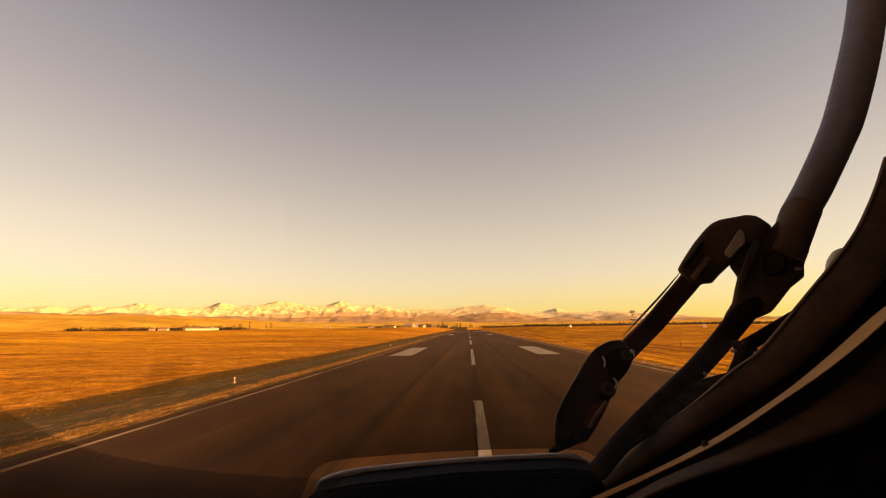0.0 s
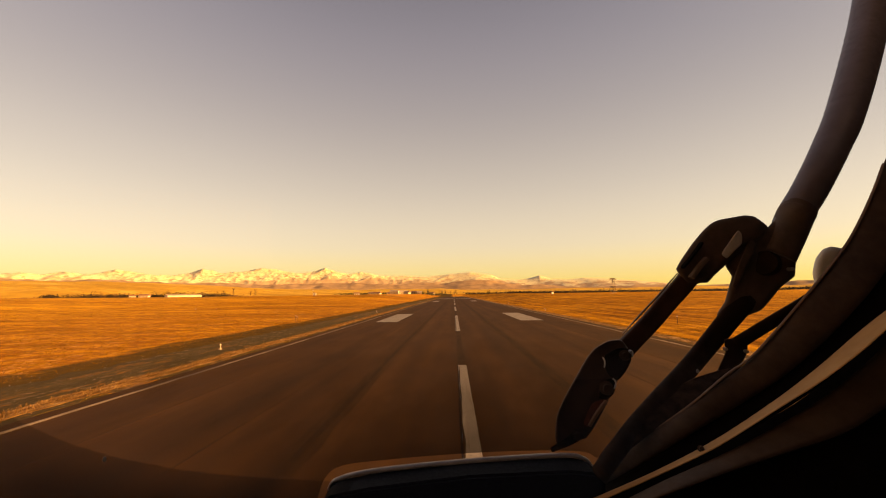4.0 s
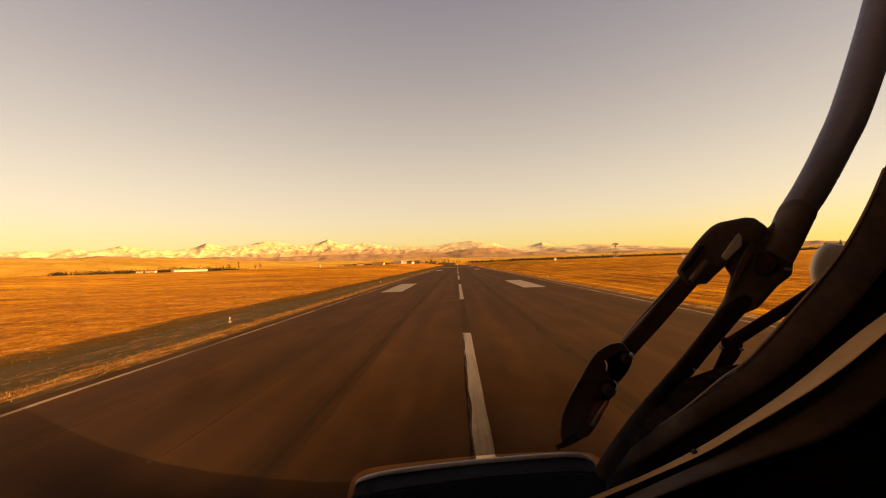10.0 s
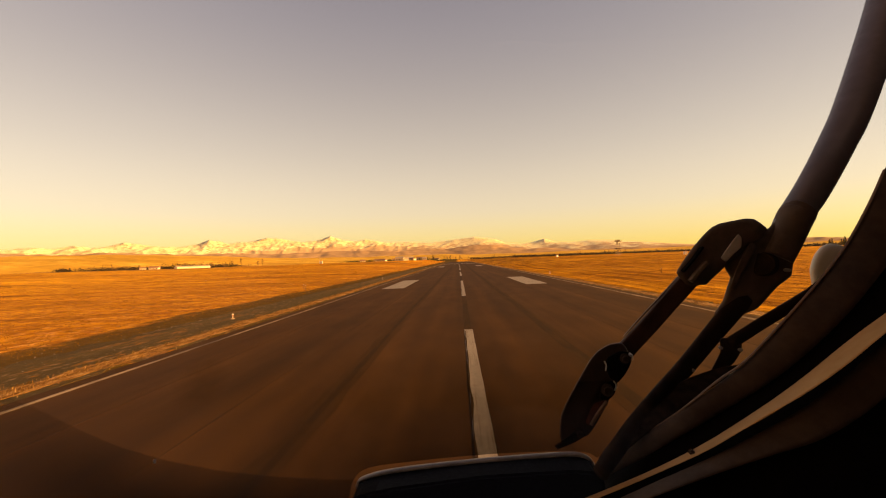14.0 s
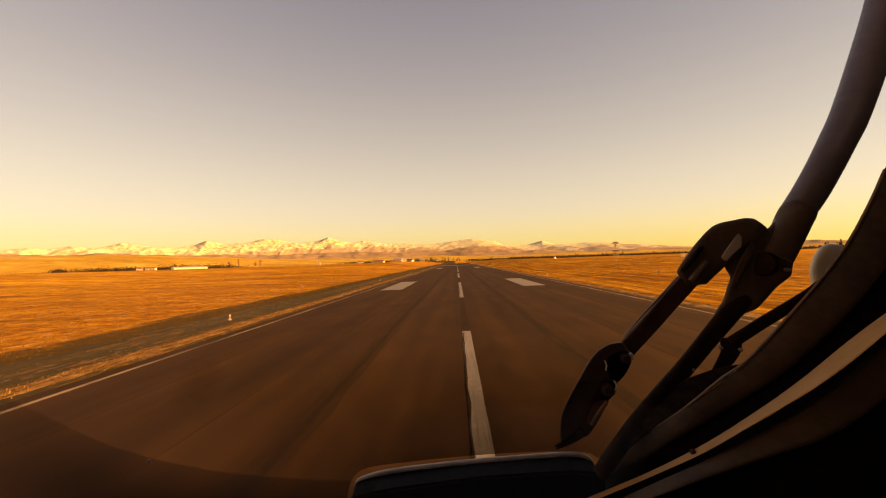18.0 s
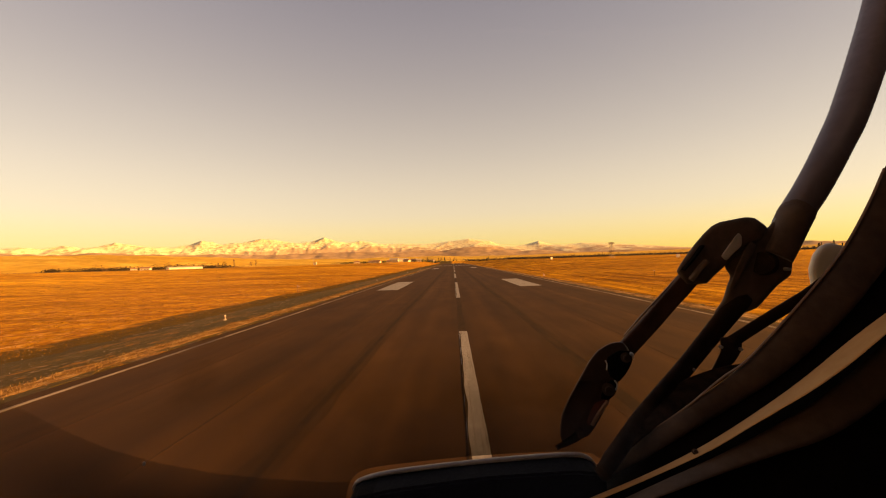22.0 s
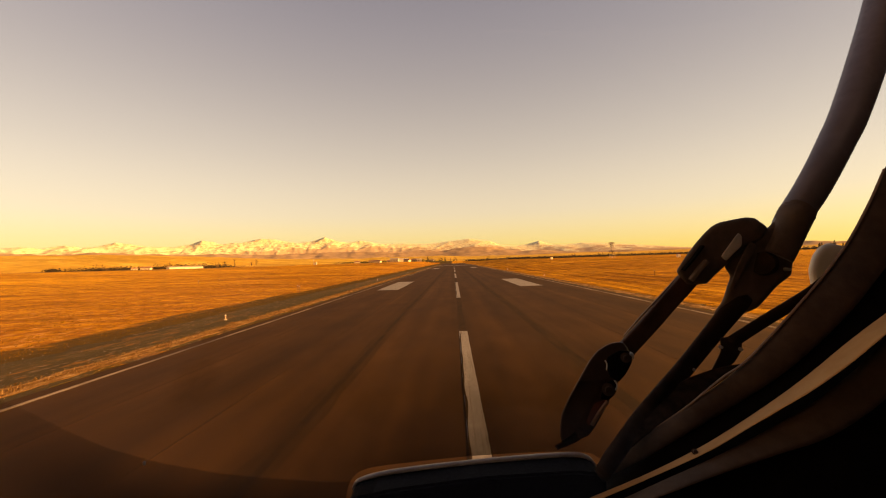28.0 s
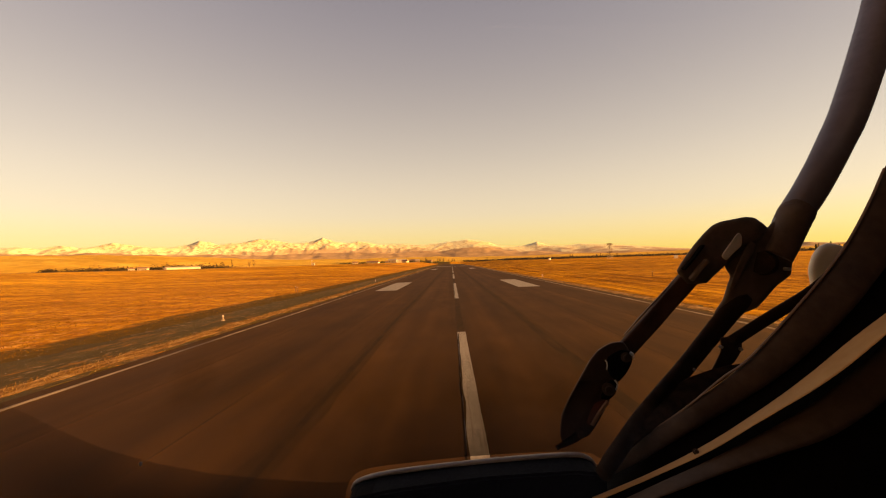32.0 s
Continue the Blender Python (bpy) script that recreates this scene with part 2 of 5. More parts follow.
gravel = Mat("grey_gravel", rough=0.95, spec=0.15)
_v = gravel.ramp(gravel.noise(0.45, 7, 0.7, (1, 0.16, 1)), ((0.3, (0.046, 0.035, 0.008)), (0.5, (0.062, 0.047, 0.011)), (0.66, (0.088, 0.062, 0.012)), (0.8, (0.14, 0.088, 0.014))))
_v2 = gravel.ramp(gravel.noise(18, 5, 0.8), ((0.3, (0.55, 0.55, 0.55)), (0.7, (1.35, 1.35, 1.3))))
_fl = gravel.math("MULTIPLY", gravel.span(gravel.noise(2.6, 7, 0.75, (1, 0.45, 1)), 0.56, 0.63), gravel.span(gravel.noise(0.10, 4, 0.6, (1, 0.4, 1)), 0.44, 0.56))
_gp = gravel.math("MULTIPLY", gravel.span(gravel.noise(0.9, 7, 0.75, (1, 0.4, 1)), 0.54, 0.62), gravel.span(gravel.noise(0.06, 4, 0.6, (1, 0.5, 1)), 0.46, 0.58))
_gc = gravel.mix(gravel.math("MULTIPLY", _gp, 0.8), gravel.mix(0.8, _v, _v2, "MULTIPLY"), (0.26, 0.125, 0.010))
gravel.color(gravel.mix(gravel.math("MULTIPLY", _fl, 0.75), _gc, (0.27, 0.20, 0.11))).bump(gravel.noise(20, 5, 0.75), 0.7, 0.03)
gravel = gravel.m

straw = Mat("dry_grass_blades", rough=0.9, spec=0.1)
straw.color(straw.ramp(straw.isle(), ((0.0, (0.07, 0.034, 0.002)), (0.45, (0.15, 0.078, 0.003)), (0.8, (0.23, 0.12, 0.005)), (0.95, (0.29, 0.165, 0.012)), (1.0, (0.34, 0.23, 0.06)))))
straw = straw.m

pale_straw = Mat("bleached_grass_blades", rough=0.9, spec=0.1)
pale_straw.color(pale_straw.ramp(pale_straw.isle(), ((0.0, (0.06, 0.03, 0.006)), (0.5, (0.17, 0.098, 0.026)), (0.85, (0.27, 0.175, 0.06)), (1.0, (0.42, 0.33, 0.17)))))
pale_straw = pale_straw.m

withered = Mat("withered_turf", rough=0.95, spec=0.1)
_v = withered.ramp(withered.noise(2.2, 8, 0.75, (1, 0.3, 1)), ((0.36, (0.06, 0.034, 0.008)), (0.47, (0.18, 0.10, 0.024)), (0.56, (0.34, 0.22, 0.075)), (0.70, (0.56, 0.46, 0.28))))
withered.color(withered.mix(0.8, _v, withered.ramp(withered.noise(16, 6, 0.8), ((0.3, (0.5, 0.5, 0.5)), (0.7, (1.4, 1.4, 1.4)))), "MULTIPLY")).bump(withered.noise(14, 6, 0.75), 0.9, 0.05)
withered = withered.m

stone = Mat("pale_stone", rough=0.9)
stone.color(stone.ramp(stone.isle(), ((0.0, (0.06, 0.048, 0.03)), (0.8, (0.16, 0.14, 0.10)), (1.0, (0.36, 0.33, 0.27))))).bump(stone.noise(40), 0.4, 0.01)
stone = stone.m


snow = Mat("hazed_snowy_rock", rough=0.9, spec=0.1)
_sx = snow.n.new("ShaderNodeSeparateXYZ")
snow.l.new(snow.place(), _sx.inputs[0])
_nr = snow.n.new("ShaderNodeSeparateXYZ")
snow.l.new(snow.geo.outputs["Normal"], _nr.inputs[0])
_n = snow.noise(0.009, 8, 0.66, (1, 1, 2.4))
_n2 = snow.noise(0.03, 7, 0.72, (1, 1, 2.2))
_line = snow.math("ADD", _sx.outputs["Z"], snow.math("MULTIPLY", snow.math("SUBTRACT", _n, 0.5), 260))
_low = snow.ramp(snow.span(_sx.outputs["X"], -3500, 3500), ((0.0, (0.50, 0.50, 0.50)), (0.28, (0.54, 0.54, 0.54)), (0.33, (0.62, 0.62, 0.62)), (0.36, (0.64, 0.64, 0.64)), (0.47, (0.56, 0.56, 0.56)), (0.50, (0.48, 0.48, 0.48)), (0.56, (0.44, 0.44, 0.44)), (0.62, (0.34, 0.34, 0.34)), (1.0, (0.28, 0.28, 0.28))))
_k = snow.span(snow.math("SUBTRACT", _line, snow.math("MULTIPLY", _low, 220)), -16, 16)
_steep = snow.math("ADD", _nr.outputs["Z"], snow.math("MULTIPLY", snow.math("SUBTRACT", _n2, 0.5), 1.5))
_k = snow.math("MULTIPLY", snow.math("MULTIPLY", _k, snow.span(_steep, 0.72, 0.90)), 0.94)
# bare rock paled, with the distance haze put into its colour
_rock = snow.ramp(_n2, ((0.3, (0.44, 0.37, 0.29)), (0.7, (0.55, 0.47, 0.37))))
snow.color(snow.mix(_k, _rock, snow.ramp(_n, ((0.3, (0.78, 0.84, 0.66)), (0.7, (0.86, 0.92, 0.72))))))
snow = snow.m

scrub = Mat("hazed_scrub_hill", rough=0.95, spec=0.1)
# scrub tones lightened to include the haze in front of them
_h1 = scrub.ramp(scrub.noise(0.007, 8, 0.72, (1, 1.5, 3.5)), ((0.32, (0.33, 0.26, 0.19)), (0.5, (0.44, 0.345, 0.24)), (0.60, (0.50, 0.39, 0.26)), (0.68, (0.62, 0.50, 0.34)), (0.78, (0.42, 0.32, 0.21))))
scrub.color(scrub.mix(0.7, _h1, scrub.ramp(scrub.noise(0.03, 7, 0.75), ((0.3, (0.55, 0.55, 0.55)), (0.7, (1.2, 1.2, 1.2)))), "MULTIPLY"))
scrub = scrub.m

hill = Mat("tawny_foothill", rough=0.95, spec=0.1)
_h1 = hill.ramp(hill.noise(0.004, 7, 0.65, (1, 2.5, 1)), ((0.3, (0.44, 0.295, 0.032)), (0.5, (0.58, 0.40, 0.044)), (0.62, (0.72, 0.53, 0.08)), (0.72, (0.84, 0.64, 0.18)), (0.8, (0.56, 0.34, 0.05))))
hill.color(hill.mix(0.7, _h1, hill.ramp(hill.noise(0.03, 6, 0.7), ((0.3, (0.6, 0.6, 0.6)), (0.7, (1.2, 1.2, 1.2)))), "MULTIPLY"))
hill = hill.m


def simple(name, c1, c2, scale, rough=0.7, metal=0.0, bumps=0.0, spec=0.5, stretch=(1, 1, 1)):
    mt = Mat(name, rough=rough, metal=metal, spec=spec)
    f = mt.noise(scale, 6, 0.65, stretch)
    mt.color(mt.ramp(f, ((0.3, c1), (0.7, c2))))
    mt.rough(mt.span(mt.noise(scale * 2.3, 4), 0.3, 0.7, rough - 0.1, min(1.0, rough + 0.12)))
    if bumps:
        mt.bump(mt.noise(scale * 3, 4), 0.3, bumps)
    return mt.m


plaster = simple("white_plaster", (0.58, 0.54, 0.46), (0.74, 0.70, 0.60), 0.5, 0.85)
roof_tin = simple("roof_sheet", (0.20, 0.11, 0.08), (0.34, 0.20, 0.13), 0.6, 0.6)
roof_pale = simple("pale_roof_sheet", (0.38, 0.34, 0.28), (0.52, 0.47, 0.40), 0.6, 0.5)
dark_glass = simple("dark_window_glass", (0.02, 0.022, 0.025), (0.035, 0.035, 0.038), 2, 0.12)
bark = simple("bark", (0.09, 0.06, 0.04), (0.17, 0.115, 0.07), 3, 0.9)
needle = simple("conifer_needles", (0.030, 0.036, 0.016), (0.065, 0.062, 0.025), 1.2, 0.9)
brushwood = simple("dark_brushwood", (0.014, 0.011, 0.005), (0.034, 0.023, 0.010), 0.6, 0.9)
twig = simple("bare_twigs", (0.13, 0.075, 0.035), (0.25, 0.15, 0.06), 1.0, 0.9)
tower_dark = simple("dark_tower_paint", (0.05, 0.03, 0.018), (0.09, 0.05, 0.03), 1.5, 0.7)
red_paint = simple("red_orange_paint", (0.42, 0.07, 0.025), (0.52, 0.10, 0.03), 1.5, 0.6)
white_paint = simple("white_painted_metal", (0.70, 0.68, 0.64), (0.82, 0.80, 0.76), 2, 0.55)
steel = simple("galvanised_steel", (0.42, 0.40, 0.37), (0.58, 0.56, 0.52), 6, 0.45, 0.8)
black_metal = simple("black_painted_metal", (0.017, 0.010, 0.007), (0.042, 0.023, 0.014), 45, 0.40, 0.0, 0.0008, 0.45)
sunlit_edge = simple("sunlit_edge_tone", (0.34, 0.19, 0.11), (0.52, 0.31, 0.19), 60, 0.35, 0.5)
ledge_brown = simple("brown_ledge_vinyl", (0.054, 0.036, 0.023), (0.082, 0.055, 0.036), 30, 0.8, 0.0, 0.0008)
brown_moulding = simple("brown_moulding", (0.030, 0.018, 0.010), (0.066, 0.041, 0.024), 25, 0.75, 0.0, 0.0008)
lit_bead = simple("lit_bead", (0.10, 0.055, 0.028), (0.17, 0.095, 0.05), 40, 0.6)
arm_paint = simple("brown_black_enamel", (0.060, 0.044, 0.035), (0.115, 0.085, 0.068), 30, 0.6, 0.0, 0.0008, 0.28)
# tube's base colour paled and blued to carry the sky's sheen
arm_sheen = simple("sheen_toned_enamel", (0.092, 0.082, 0.100), (0.128, 0.114, 0.136), 30, 0.40, 0.0, 0.0006, 0.9)
# darker copy of the wiper enamel, shade put into its colour
drive_shade = simple("shaded_brown_enamel", (0.013, 0.007, 0.003), (0.028, 0.015, 0.007), 30, 0.7, 0.0, 0.0008, 0.10)
# rod enamel reddened so that its colour holds the low sun
rod_sunlit = simple("sunlit_red_brown", (0.030, 0.014, 0.008), (0.075, 0.036, 0.020), 30, 0.6, 0.0, 0.0008, 0.2)
dull_edge_tone = simple("dull_pale_edge", (0.10, 0.075, 0.06), (0.17, 0.13, 0.10), 50, 0.55)
facet_grey = simple("highlight_and_sealant_grey", (0.42, 0.40, 0.39), (0.56, 0.53, 0.51), 60, 0.6, 0.0, 0.0006)
clamp_black = simple("black_clamp_enamel", (0.010, 0.006, 0.004), (0.026, 0.014, 0.009), 45, 0.55, 0.0, 0.0008, 0.3)
red_lining = simple("dark_red_brown_lining", (0.10, 0.030, 0.015), (0.16, 0.05, 0.025), 40, 0.7)
dusty_plastic = simple("dusty_dark_casting", (0.012, 0.007, 0.004), (0.052, 0.036, 0.024), 35, 0.9, 0.0, 0.0012, 0.08)
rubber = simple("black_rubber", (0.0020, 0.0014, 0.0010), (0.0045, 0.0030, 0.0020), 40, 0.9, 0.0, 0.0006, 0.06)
trim_beige = simple("beige_trim", (0.44, 0.258, 0.092), (0.53, 0.32, 0.12), 18, 0.65)
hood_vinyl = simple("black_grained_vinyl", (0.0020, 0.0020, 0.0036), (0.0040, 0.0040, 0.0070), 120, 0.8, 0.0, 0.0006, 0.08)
# binding's own blue-grey, paled further to hold the rim's highlight
hood_edge = simple("blue_grey_binding", (0.27, 0.245, 0.255), (0.40, 0.365, 0.375), 50, 0.4)
fairing_grey = simple("pale_grey_enamel", (0.76, 0.72, 0.60), (0.84, 0.80, 0.68), 12, 0.5)
lamp_glass = simple("pale_lamp_glass", (0.75, 0.74, 0.70), (0.85, 0.84, 0.80), 8, 0.2)
cabin_lining = simple("cabin_lining", (0.03, 0.028, 0.026), (0.05, 0.046, 0.042), 20, 0.85)

glass = Mat("windscreen_glass")
glass.n.remove(glass.b)
_t = glass.n.new("ShaderNodeBsdfTransparent")
_t.inputs["Color"].default_value = (0.96, 0.97, 0.96, 1)
_gl = glass.n.new("ShaderNodeBsdfGlossy")
_gl.inputs["Roughness"].default_value = 0.03
_mx = glass.n.new("ShaderNodeMixShader")
_mx.inputs[0].default_value = 0.015
glass.l.new(_t.outputs[0], _mx.inputs[1])
glass.l.new(_gl.outputs[0], _mx.inputs[2])
glass.l.new(_mx.outputs[0], glass.n["Material Output"].inputs["Surface"])
glass = glass.m

SMUDGE = (-0.502, 0.738, 3.779)
# see-through brown film, denser away from its curved upper edge
arc_film = Mat("arc_brown_film", rough=0.95)
arc_film.b.inputs["Base Color"].default_value = (0.009, 0.004, 0.001, 1)
arc_film.b.inputs["Specular IOR Level"].default_value = 0.05
_t = arc_film.n.new("ShaderNodeBsdfTransparent")
_mx = arc_film.n.new("ShaderNodeMixShader")
_z = arc_film.n.new("ShaderNodeSeparateXYZ")
arc_film.l.new(arc_film.place(), _z.inputs[0])
_at = arc_film.n.new("ShaderNodeAttribute")
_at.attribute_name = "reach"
_in = arc_film.math("ADD", _at.outputs["Fac"], arc_film.span(arc_film.noise(25, 6, 0.65), 0.3, 0.7, -0.02, 0.02))
_al = arc_film.math("ADD", arc_film.span(_in, 0.02, 0.06, 0.0, 0.44), arc_film.span(_in, 0.06, 0.75, 0.0, 0.40))
arc_film.l.new(arc_film.math("MULTIPLY", _al, arc_film.math("MULTIPLY", arc_film.span(_z.outputs["X"], -0.84, -0.59, 0.45, 1.0), arc_film.span(_z.outputs["X"], -0.02, -0.25, 0.2, 1.0))), _mx.inputs[0])
arc_film.l.new(_t.outputs[0], _mx.inputs[1])
arc_film.l.new(arc_film.b.outputs[0], _mx.inputs[2])
arc_film.l.new(_mx.outputs[0], arc_film.n["Material Output"].inputs["Surface"])
arc_film = arc_film.m


# see-through brown film, denser towards the bottom of the windscreen
low_film = Mat("low_brown_film", rough=0.95)
low_film.b.inputs["Base Color"].default_value = (0.012, 0.006, 0.002, 1)
low_film.b.inputs["Specular IOR Level"].default_value = 0.05
_t = low_film.n.new("ShaderNodeBsdfTransparent")
_mx = low_film.n.new("ShaderNodeMixShader")
_z = low_film.n.new("ShaderNodeSeparateXYZ")
low_film.l.new(low_film.place(), _z.inputs[0])
_r = low_film.math("ADD", _z.outputs["Z"], low_film.span(low_film.noise(12, 5), 0.3, 0.7, -0.02, 0.02))
low_film.l.new(low_film.math("MULTIPLY", low_film.span(_r, 3.835, 3.66, 0.0, 0.90), low_film.math("MULTIPLY", low_film.span(_z.outputs["X"], -0.48, -0.06), low_film.span(_z.outputs["X"], 0.34, 0.18))), _mx.inputs[0])
low_film.l.new(_t.outputs[0], _mx.inputs[1])
low_film.l.new(low_film.b.outputs[0], _mx.inputs[2])
low_film.l.new(_mx.outputs[0], low_film.n["Material Output"].inputs["Surface"])
low_film = low_film.m


smudge = Mat("dried_smudge", rough=0.95)
smudge.b.inputs["Base Color"].default_value = (0.03, 0.012, 0.006, 1)
_t = smudge.n.new("ShaderNodeBsdfTransparent")
_mx = smudge.n.new("ShaderNodeMixShader")
_d = smudge.n.new("ShaderNodeVectorMath")
_d.operation = "DISTANCE"
_d.inputs[1].default_value = SMUDGE
smudge.l.new(smudge.place(), _d.inputs[0])
_dd = smudge.math("ADD", _d.outputs["Value"], smudge.span(smudge.noise(30, 5, 0.6), 0.3, 0.7, -0.012, 0.012))
smudge.l.new(smudge.span(_dd, 0.055, 0.01, 0.0, 0.24), _mx.inputs[0])
smudge.l.new(_t.outputs[0], _mx.inputs[1])
smudge.l.new(smudge.b.outputs[0], _mx.inputs[2])
smudge.l.new(_mx.outputs[0], smudge.n["Material Output"].inputs["Surface"])
smudge = smudge.m


# ---- building helpers ----
def part(name, bm, material, parent=None, label="", smooth=False, weld=True):
    """Link a bmesh as one mesh object, under parent if given."""
    me = bpy.data.meshes.new(name)
    if weld:
        bmesh.ops.recalc_face_normals(bm, faces=bm.faces)
    bm.to_mesh(me)
    bm.free()
    me.materials.append(material)
    if smooth:
        me.polygons.foreach_set("use_smooth", [True] * len(me.polygons))
    ob = new(name, me)
    if parent is not None:
        ob.parent = parent
    if label:
        ob["label"] = label
    return ob


def raw(name, verts, faces, material, parent=None, smooth=False):
    """Link plain vertices and faces as one mesh object."""
    me = bpy.data.meshes.new(name)
    me.from_pydata([tuple(v) for v in verts], [], [tuple(f) for f in faces])
    me.materials.append(material)
    if smooth:
        me.polygons.foreach_set("use_smooth", [True] * len(me.polygons))
    ob = new(name, me)
    if parent is not None:
        ob.parent = parent
    return ob


def box(size, at=(0, 0, 0), bevel=0.0, turn=None, segments=2):
    bm = bmesh.new()
    bmesh.ops.create_cube(bm, size=1)
    bmesh.ops.scale(bm, vec=size, verts=bm.verts)
    if bevel:
        bmesh.ops.bevel(bm, geom=bm.edges[:], offset=bevel, segments=segments, affect="EDGES")
    if turn is not None:
        bmesh.ops.transform(bm, matrix=turn, verts=bm.verts)
    bmesh.ops.translate(bm, vec=at, verts=bm.verts)
    return bm


def curve_points(pts, n):
    """Catmull-Rom through a few points, n steps a span."""
    p = [Vector(q) for q in pts]
    p = [2 * p[0] - p[1]] + p + [2 * p[-1] - p[-2]]
    out = []
    for i in range(1, len(p) - 2):
        a, b, c, d = p[i - 1:i + 3]
        for k in range(n):
            t = k / n
            out.append(0.5 * (2 * b + (c - a) * t + (2 * a - 5 * b + 4 * c - d) * t * t + (3 * b - a - 3 * c + d) * t ** 3))
    return out + [p[-2]]


def sweep(pts, profile, n=8, up=(0, 1, 0), scales=None):
    """A closed profile of (side, up) pairs carried along a curve; scales: (side, up) factors, evenly spread from start to end."""
    line = curve_points(pts, n)
    bm, rings, upv = bmesh.new(), [], Vector(up)
    for i, c in enumerate(line):
        along = (line[min(i + 1, len(line) - 1)] - line[max(i - 1, 0)]).normalized()
        side = along.cross(upv).normalized()
        over = side.cross(along).normalized()
        k = i / (len(line) - 1)
        ss, so = 1, 1
        if scales is not None:
            j = min(int(k * (len(scales) - 1)), len(scales) - 2)
            ss, so = [a + (b - a) * (k * (len(scales) - 1) - j) for a, b in zip(scales[j], scales[j + 1])]
        rings.append([bm.verts.new(c + side * (x * ss) + over * (y * so)) for x, y in profile])
    m = len(profile)
    for a, b in zip(rings, rings[1:]):
        for j in range(m):
            bm.faces.new((a[j], a[(j + 1) % m], b[(j + 1) % m], b[j]))
    bm.faces.new(rings[0])
    bm.faces.new(rings[-1][::-1])
    return bm


def round_profile(a, b, n=12, square=1.0):
    out = []
    for i in range(n):
        t = 2 * math.pi * i / n
        c, s = math.cos(t), math.sin(t)
        out.append((a * math.copysign(abs(c) ** square, c), b * math.copysign(abs(s) ** square, s)))
    return out


def rod(p, q, r1, r2=None, n=10):
    bm = bmesh.new()
    p, q = Vector(p), Vector(q)
    bmesh.ops.create_cone(bm, cap_ends=True, segments=n, radius1=r1, radius2=r1 if r2 is None else r2, depth=(q - p).length)
    m = Matrix.Translation((p + q) / 2) @ (q - p).to_track_quat("Z", "Y").to_matrix().to_4x4()
    bmesh.ops.transform(bm, matrix=m, verts=bm.verts)
    return bm


def join(*bms):
    out = bms[0]
    for b in bms[1:]:
        me = bpy.data.meshes.new("tmp")
        b.to_mesh(me)
        b.free()
        out.from_mesh(me)
        bpy.data.meshes.remove(me)
    return out


def plate(outline, normal, thick, bevel=0.0):
    """A flat plate: outline points in space, thickened along normal."""
    bm = bmesh.new()
    f = bm.faces.new([bm.verts.new(p) for p in outline])
    g = bmesh.ops.extrude_face_region(bm, geom=[f])
    vs = [v for v in g["geom"] if isinstance(v, bmesh.types.BMVert)]
    bmesh.ops.translate(bm, vec=Vector(normal).normalized() * thick, verts=vs)
    bmesh.ops.recalc_face_normals(bm, faces=bm.faces)
    if bevel:
        bmesh.ops.bevel(bm, geom=bm.edges[:], offset=bevel, segments=2, affect="EDGES")
    return bm


def thing(name, label, category, at=(0, 0, 0), turn=0, group="", kind=""):
    e = new(name)
    e.empty_display_size = 0.2
    e.matrix_basis = pose(*at, 0, 0, turn)
    return tagged(e, label, category, group, kind)


def smooth01(t):
    t = min(1.0, max(0.0, t))
    return t * t * (3 - 2 * t)


EDGE_L, EDGE_R, MID = -13.5, 16.6, 0.42     # the edge lines and the centre line


def lie(x, y):
    """Height of the ground."""
    far = math.hypot(x, y)
    off = smooth01((abs(x - 1.5) - 17.5) / 45)
    rise = (4.6 if x < 0 else 3.2) * smooth01((far - 60) / 330)
    roll = noise.noise((x * 0.012, y * 0.012, 0)) * 1.2 + noise.noise((x * 0.06, y * 0.06, 4)) * 0.22
    near = noise.noise((x * 0.5, y * 0.5, 9)) * 0.06
    end = smooth01((y - 620) / 150)
    return -0.06 + max(off, end) * (rise + roll * smooth01((far - 20) / 200) + near)


# ---- the ground, one sheet ----
gx = sorted(set([round(v, 2) for v in np.concatenate([np.linspace(-60, 60, 121), np.sign(np.linspace(-1, 1, 121)) * 60 * np.exp(np.abs(np.linspace(-1, 1, 121)) * 4.35)])]))
gy = [round(float(v), 2) for v in np.concatenate([np.linspace(-320, 0, 17), np.linspace(1.5, 120, 80), 120 * np.exp(np.linspace(0.02, 3.66, 110))])]
gv = [(x, y, lie(x, y)) for y in gy for x in gx]
w = len(gx)
gf = [(j * w + i, j * w + i + 1, (j + 1) * w + i + 1, (j + 1) * w + i) for j in range(len(gy) - 1) for i in range(w - 1)]
ground = tagged(raw("ground", gv, gf, field, smooth=True), "wide plain of dry orange grass beside the runway", "ground", kind="structure")

# ---- the runway ----
END = 640
runway = tagged(part("runway", box((EDGE_R - EDGE_L + 1.6, END + 120, 0.5), ((EDGE_L + EDGE_R) / 2, (END - 120) / 2, -0.25), 0.02), asphalt),
                "long dark asphalt runway with white markings", "runway", kind="structure")


